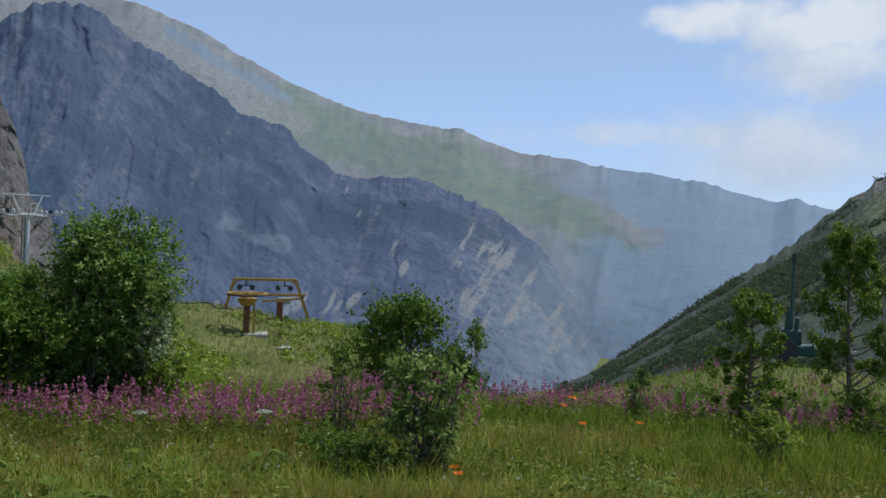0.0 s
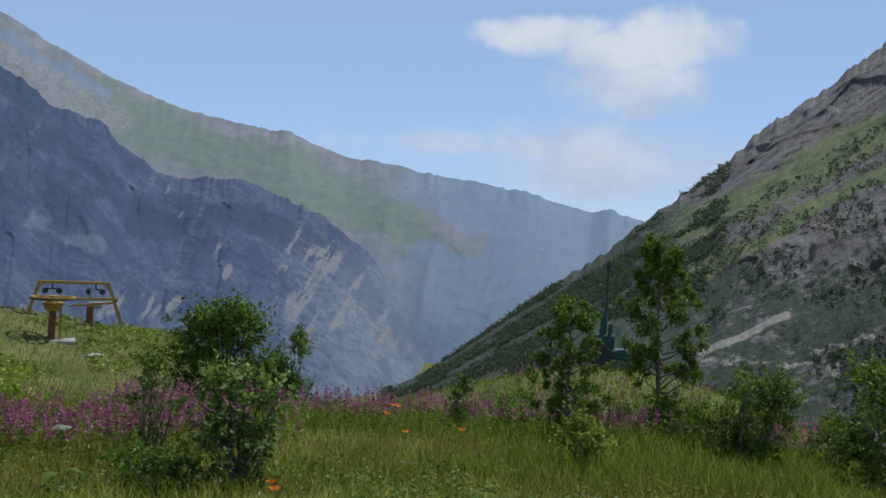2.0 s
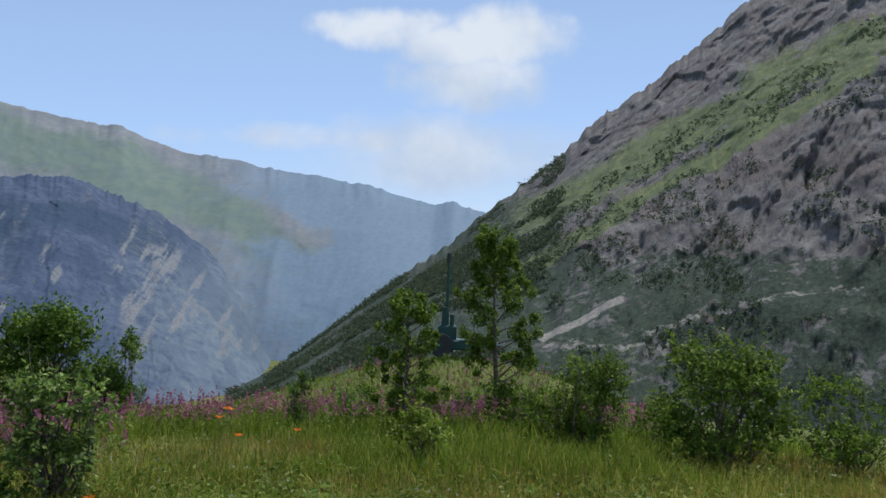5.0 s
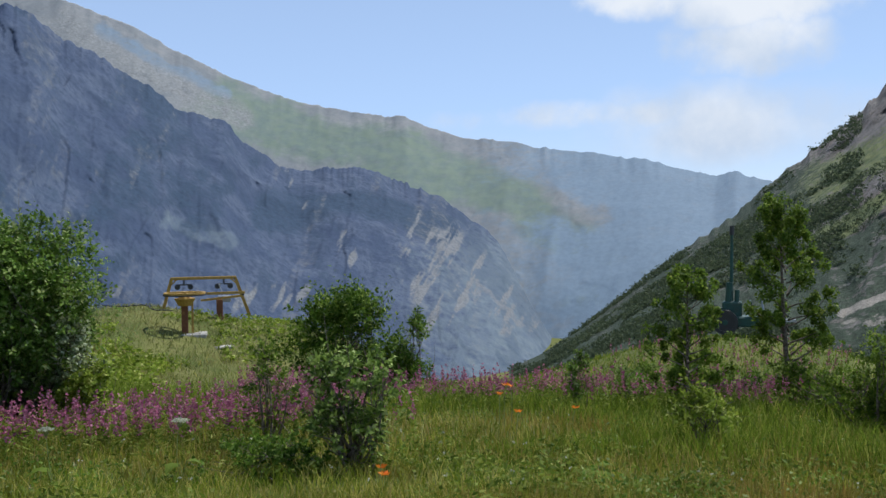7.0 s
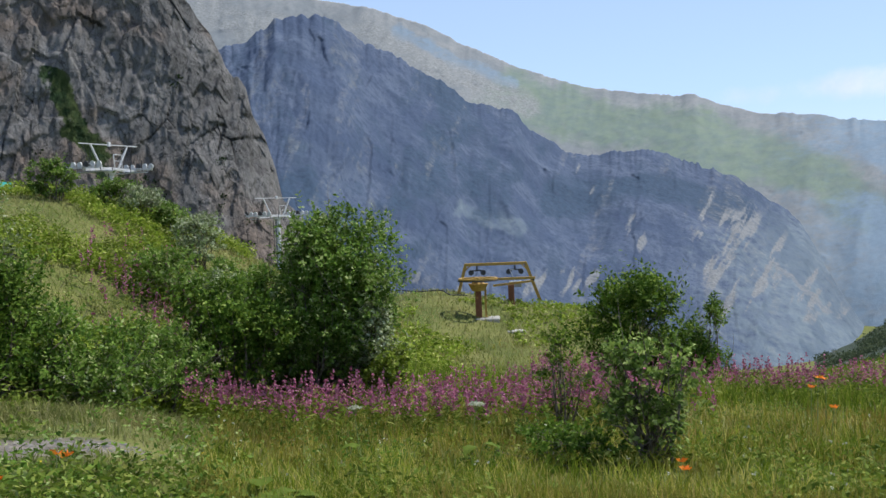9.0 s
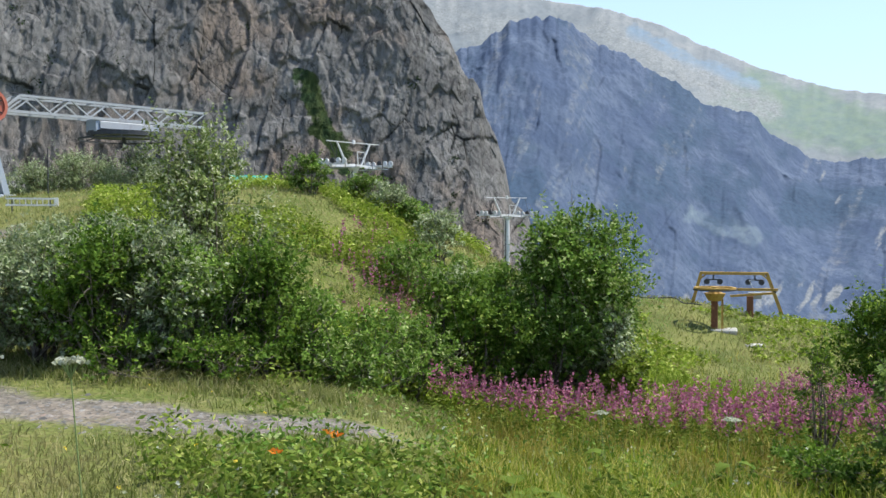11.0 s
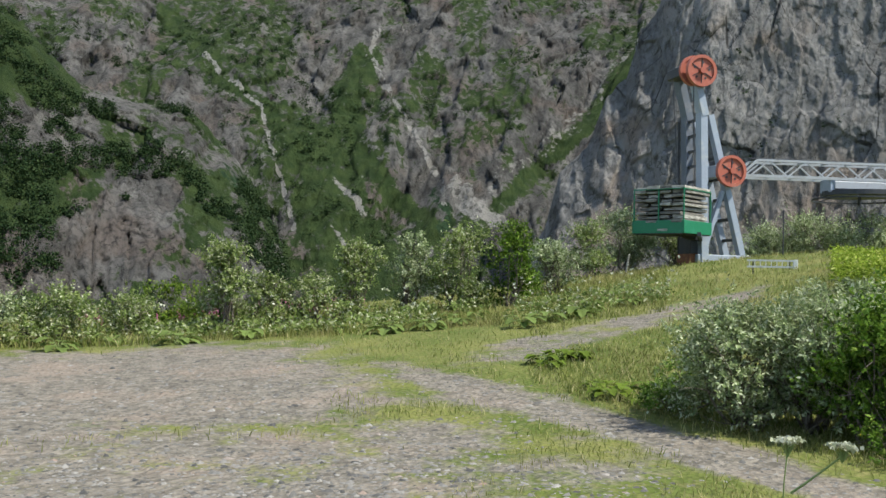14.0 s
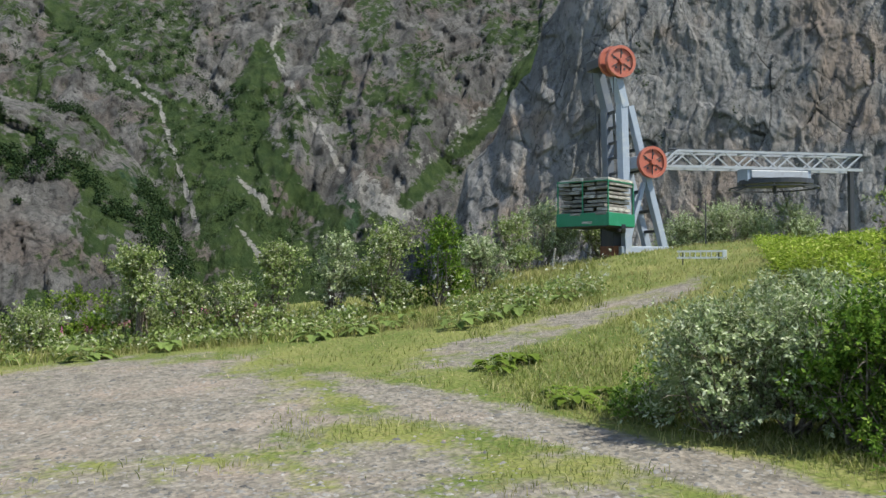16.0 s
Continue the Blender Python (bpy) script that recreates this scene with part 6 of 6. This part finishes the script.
def hogweed(az, d, h, seed, heads=3, leaves=5):
    """A tall umbellifer: ridged stalk, flat white flower heads, broad lobed leaves."""
    r = np.random.default_rng(seed)
    x, y, z = place(az, d)
    ob = thing("hogweed", x, y, z - 0.02, "tall hogweed with flat white flower heads", "flower", "hogweeds")
    top = np.array([r.normal() * 0.08, r.normal() * 0.08, h])
    v, f = limb((0, 0, 0), top, 0.0045, 0.003, r, 0.05, 8)
    stalk = child("stalk", raw_mesh("stalk", v, None, STALK, f), ob)
    for k in range(heads):
        u = 1.0 if k == 0 else r.uniform(0.55, 0.85)
        a = r.uniform(0, 6.28)
        end = top if k == 0 else top * u + np.array([math.cos(a) * 0.2, math.sin(a) * 0.2, 0.18])
        if k:
            v, f = limb(top * u, end, 0.006, 0.004, r, 0.1)
            child("side_stalk", raw_mesh("side_stalk", v, None, STALK, f), stalk)
        rays, n = [], 15
        R = (0.05 if k == 0 else 0.036) * r.uniform(0.85, 1.2)
        at = []
        for q in range(n):
            b, rr = q * 2.4, R * math.sqrt((q + 0.5) / n)
            p = end + np.array([math.cos(b) * rr, math.sin(b) * rr, 0.045 - 0.12 * rr])
            rays.append(limb(end - [0, 0, 0.03], p, 0.003, 0.002, r, 0.05, 3))
            at.append(p + r.normal(size=(10, 3)) * [0.016, 0.016, 0.004])
        v, f = join_tubes(rays)
        child("umbel_rib", raw_mesh("umbel_rib", v, None, STALK, f), stalk)
        at = np.concatenate(at)
        child("umbel", leaf_mesh("umbel", at, r.normal(size=(len(at), 3)) * [1, 1, 0.15], 0.024, 0.9, WHITE, r), ob, "flat white umbel")
    for k in range(leaves):
        broad_leaf(ob, r, r.uniform(0, 6.28), r.uniform(0.05, 0.45) * h, r.uniform(0.12, 0.2))
    return ob


def broad_leaf(ob, r, a, z, size, material=None, name="leaf"):
    """One lobed leaf on a bent stalk."""
    out = Vector((math.cos(a), math.sin(a), 0))
    side = Vector((-math.sin(a), math.cos(a), 0))
    rise = r.uniform(0.2, 0.8)
    base = out * size * 0.35 + Vector((0, 0, z + size * rise * 0.5))
    bm = bmesh.new()
    ridge, left, right = [], [], []
    for i in range(7):
        u = i / 6
        lobe = (0.1 + 0.24 * math.sin(math.pi * min(1, u * 1.05 + 0.08)) ** 0.8) * (1.25 if i % 2 else 0.75) * (1 - 0.5 * (i == 6)) * (0.02 if i == 6 else 1)
        c = base + out * size * u + Vector((0, 0, size * (rise * 0.5 * u - 0.55 * u * u)))
        ridge.append(bm.verts.new(c))
        left.append(bm.verts.new(c + side * lobe * size + Vector((0, 0, 0.12 * size * lobe)) + out * 0.05 * size))
        right.append(bm.verts.new(c - side * lobe * size + Vector((0, 0, 0.12 * size * lobe)) + out * 0.05 * size))
    for i in range(6):
        bm.faces.new((ridge[i], ridge[i + 1], left[i + 1], left[i]))
        bm.faces.new((ridge[i], right[i], right[i + 1], ridge[i + 1]))
    me = bpy.data.meshes.new(name)
    bm.to_mesh(me); bm.free()
    me.materials.append(material or LEAF_BROAD)
    lf = child(name, me, ob)
    v, f = limb((0, 0, z * 0.3), tuple(base), 0.006, 0.004, r, 0.1, 4)
    child("leaf_stalk", raw_mesh("leaf_stalk", v, None, STALK, f), lf)


def burdock(az, d, size, seed, n=11, label="clump of large lobed green leaves in the grass", mat=None):
    r = np.random.default_rng(seed)
    x, y, z = place(az, d)
    ob = thing("burdock", x, y, z - 0.02, label, "leafy plant", "burdocks")
    for k in range(n):
        broad_leaf(ob, r, k * 2.4 + r.uniform(-0.4, 0.4), r.uniform(0.02, 0.35) * size * 1.2, size * r.uniform(0.6, 1.05), mat)
    return ob


for k, (az, d, h) in enumerate(((45.3, 4.4, 1.02), (52.5, 5.1, 0.96),
                                (11.3, 9.0, 0.6), (18.2, 9.2, 0.58))):
    hogweed(az, d, h, 300 + k, 2 if d < 5.5 and az > 50 else 1, 3)
for k, (az, d, s) in enumerate(((23.3, 6.9, 0.3), (22.4, 7.0, 0.28), (24.3, 6.85, 0.28), (21.6, 7.1, 0.25), (23.6, 6.6, 0.26), 
                                (61.5, 12.2, 0.24), (60.6, 12.6, 0.22), (62.2, 12.8, 0.2), (65.2, 14.6, 0.26), (64.2, 14.9, 0.28), (63.2, 15.0, 0.24), (58.8, 12.6, 0.26), (57.6, 12.8, 0.24), (59.7, 12.0, 0.18), (64.7, 14.2, 0.2),
                                (38.0, 5.6, 0.14), (34.0, 6.0, 0.14), (28.0, 6.4, 0.15), (-10.5, 9.6, 0.26), (-13.0, 9.0, 0.22), (13.5, 7.4, 0.2), (6.0, 7.6, 0.2))):
    burdock(az, d, s, 400 + k, 17)
for k in range(26):
    r = np.random.default_rng(500 + k)
    burdock(60 + k * 1.75 + r.uniform(-0.6, 0.6), r.uniform(19.5, 22.5), r.uniform(0.28, 0.42), 520 + k, 12, "pale green clump of hogweed leaves at the yard's rim", LEAF_RIM)


def orange_flower(az, d, h, seed):
    r = np.random.default_rng(seed)
    x, y, z = place(az, d)
    ob = thing("orange_lily", x, y, z - 0.02, "bright orange flower on a green stalk", "flower", "orange flowers")
    v, f = limb((0, 0, 0), (0.02, 0, h), 0.005, 0.003, r, 0.06)
    child("stalk", raw_mesh("stalk", v, None, STALK, f), ob)
    at = np.array([[0.02 + math.cos(k) * 0.025, math.sin(k) * 0.025, h + 0.01] for k in np.arange(6) * 1.047])
    way = np.array([[math.cos(k), math.sin(k), 0.5] for k in np.arange(6) * 1.047])
    child("blossom", leaf_mesh("blossom", at, way, 0.06, 0.55, ORANGE, r), ob, "bright orange blossom")


for k, (az, d, h) in enumerate(((-7.4, 11.5, 0.72), (-7.7, 11.8, 0.68), (-7.0, 11.6, 0.6), (-8.2, 11.0, 0.45), (-11.6, 11.0, 0.5), (-0.6, 8.0, 0.2), (-0.3, 8.4, 0.2), (33.9, 6.2, 0.28), (33.5, 6.3, 0.24), (36.8, 6.0, 0.22))):
    orange_flower(az, d, h, 600 + k)


def stones(name, n, seed, low, high, keep, az0, az1, d0, d1, label):
    """Loose angular stones, each a rough six-sided lump."""
    x, y, z, d, r = scatter(az0, az1, d0, d1, n, seed)
    m = keep(x, y, d, r)
    x, y, z = x[m], y[m], z[m]
    n = len(x)
    lump = np.array([[1, 0, 0], [0.4, 0.9, 0.1], [-0.7, 0.7, 0], [-1, -0.2, 0.1], [-0.3, -1, 0], [0.7, -0.7, 0.05], [0.4, 0.15, 0.6], [-0.4, -0.15, 0.55]])
    tri = np.array([[0, 1, 6], [1, 2, 6], [2, 7, 6], [2, 3, 7], [3, 4, 7], [4, 5, 7], [5, 6, 7], [5, 0, 6]])
    s = low * (high / low) ** (r.uniform(0, 1, n) ** 2.2)
    v = lump[None] * (1 + 0.22 * r.normal(size=(n, 8, 3)).clip(-1.3, 1.3)) * s[:, None, None] * np.stack([np.ones(n), r.uniform(0.6, 1, n), r.uniform(0.4, 0.9, n)], -1)[:, None]
    a = r.uniform(0, 6.28, n)
    c, sn = np.cos(a)[:, None], np.sin(a)[:, None]
    v = np.stack([v[..., 0] * c - v[..., 1] * sn, v[..., 0] * sn + v[..., 1] * c, v[..., 2]], -1)
    v = v + np.stack([x, y, z - s * 0.15], -1)[:, None]
    f = (np.arange(n)[:, None, None] * 8 + tri[None]).reshape(-1, 3)
    return tagged(new(name, raw_mesh(name, v.reshape(-1, 3), f, STONE)), label, "stones", kind="stuff")


on_gravel = lambda x, y, d, r: bare(x, y) + 0.2 * vnoise(np.stack([x * 1.1, y * 1.1, 0 * x], -1), 5) > r.uniform(0.3, 0.7, len(x))
stones("gravel_stone", 56000, 41, 0.008, 0.05, on_gravel, 28, 108, 4.5, 24, "loose grey gravel of the yard and track")
stones("field_stone", 3600, 42, 0.02, 0.075, on_gravel, 60, 106, 6, 18, "scattered larger grey and reddish stones")
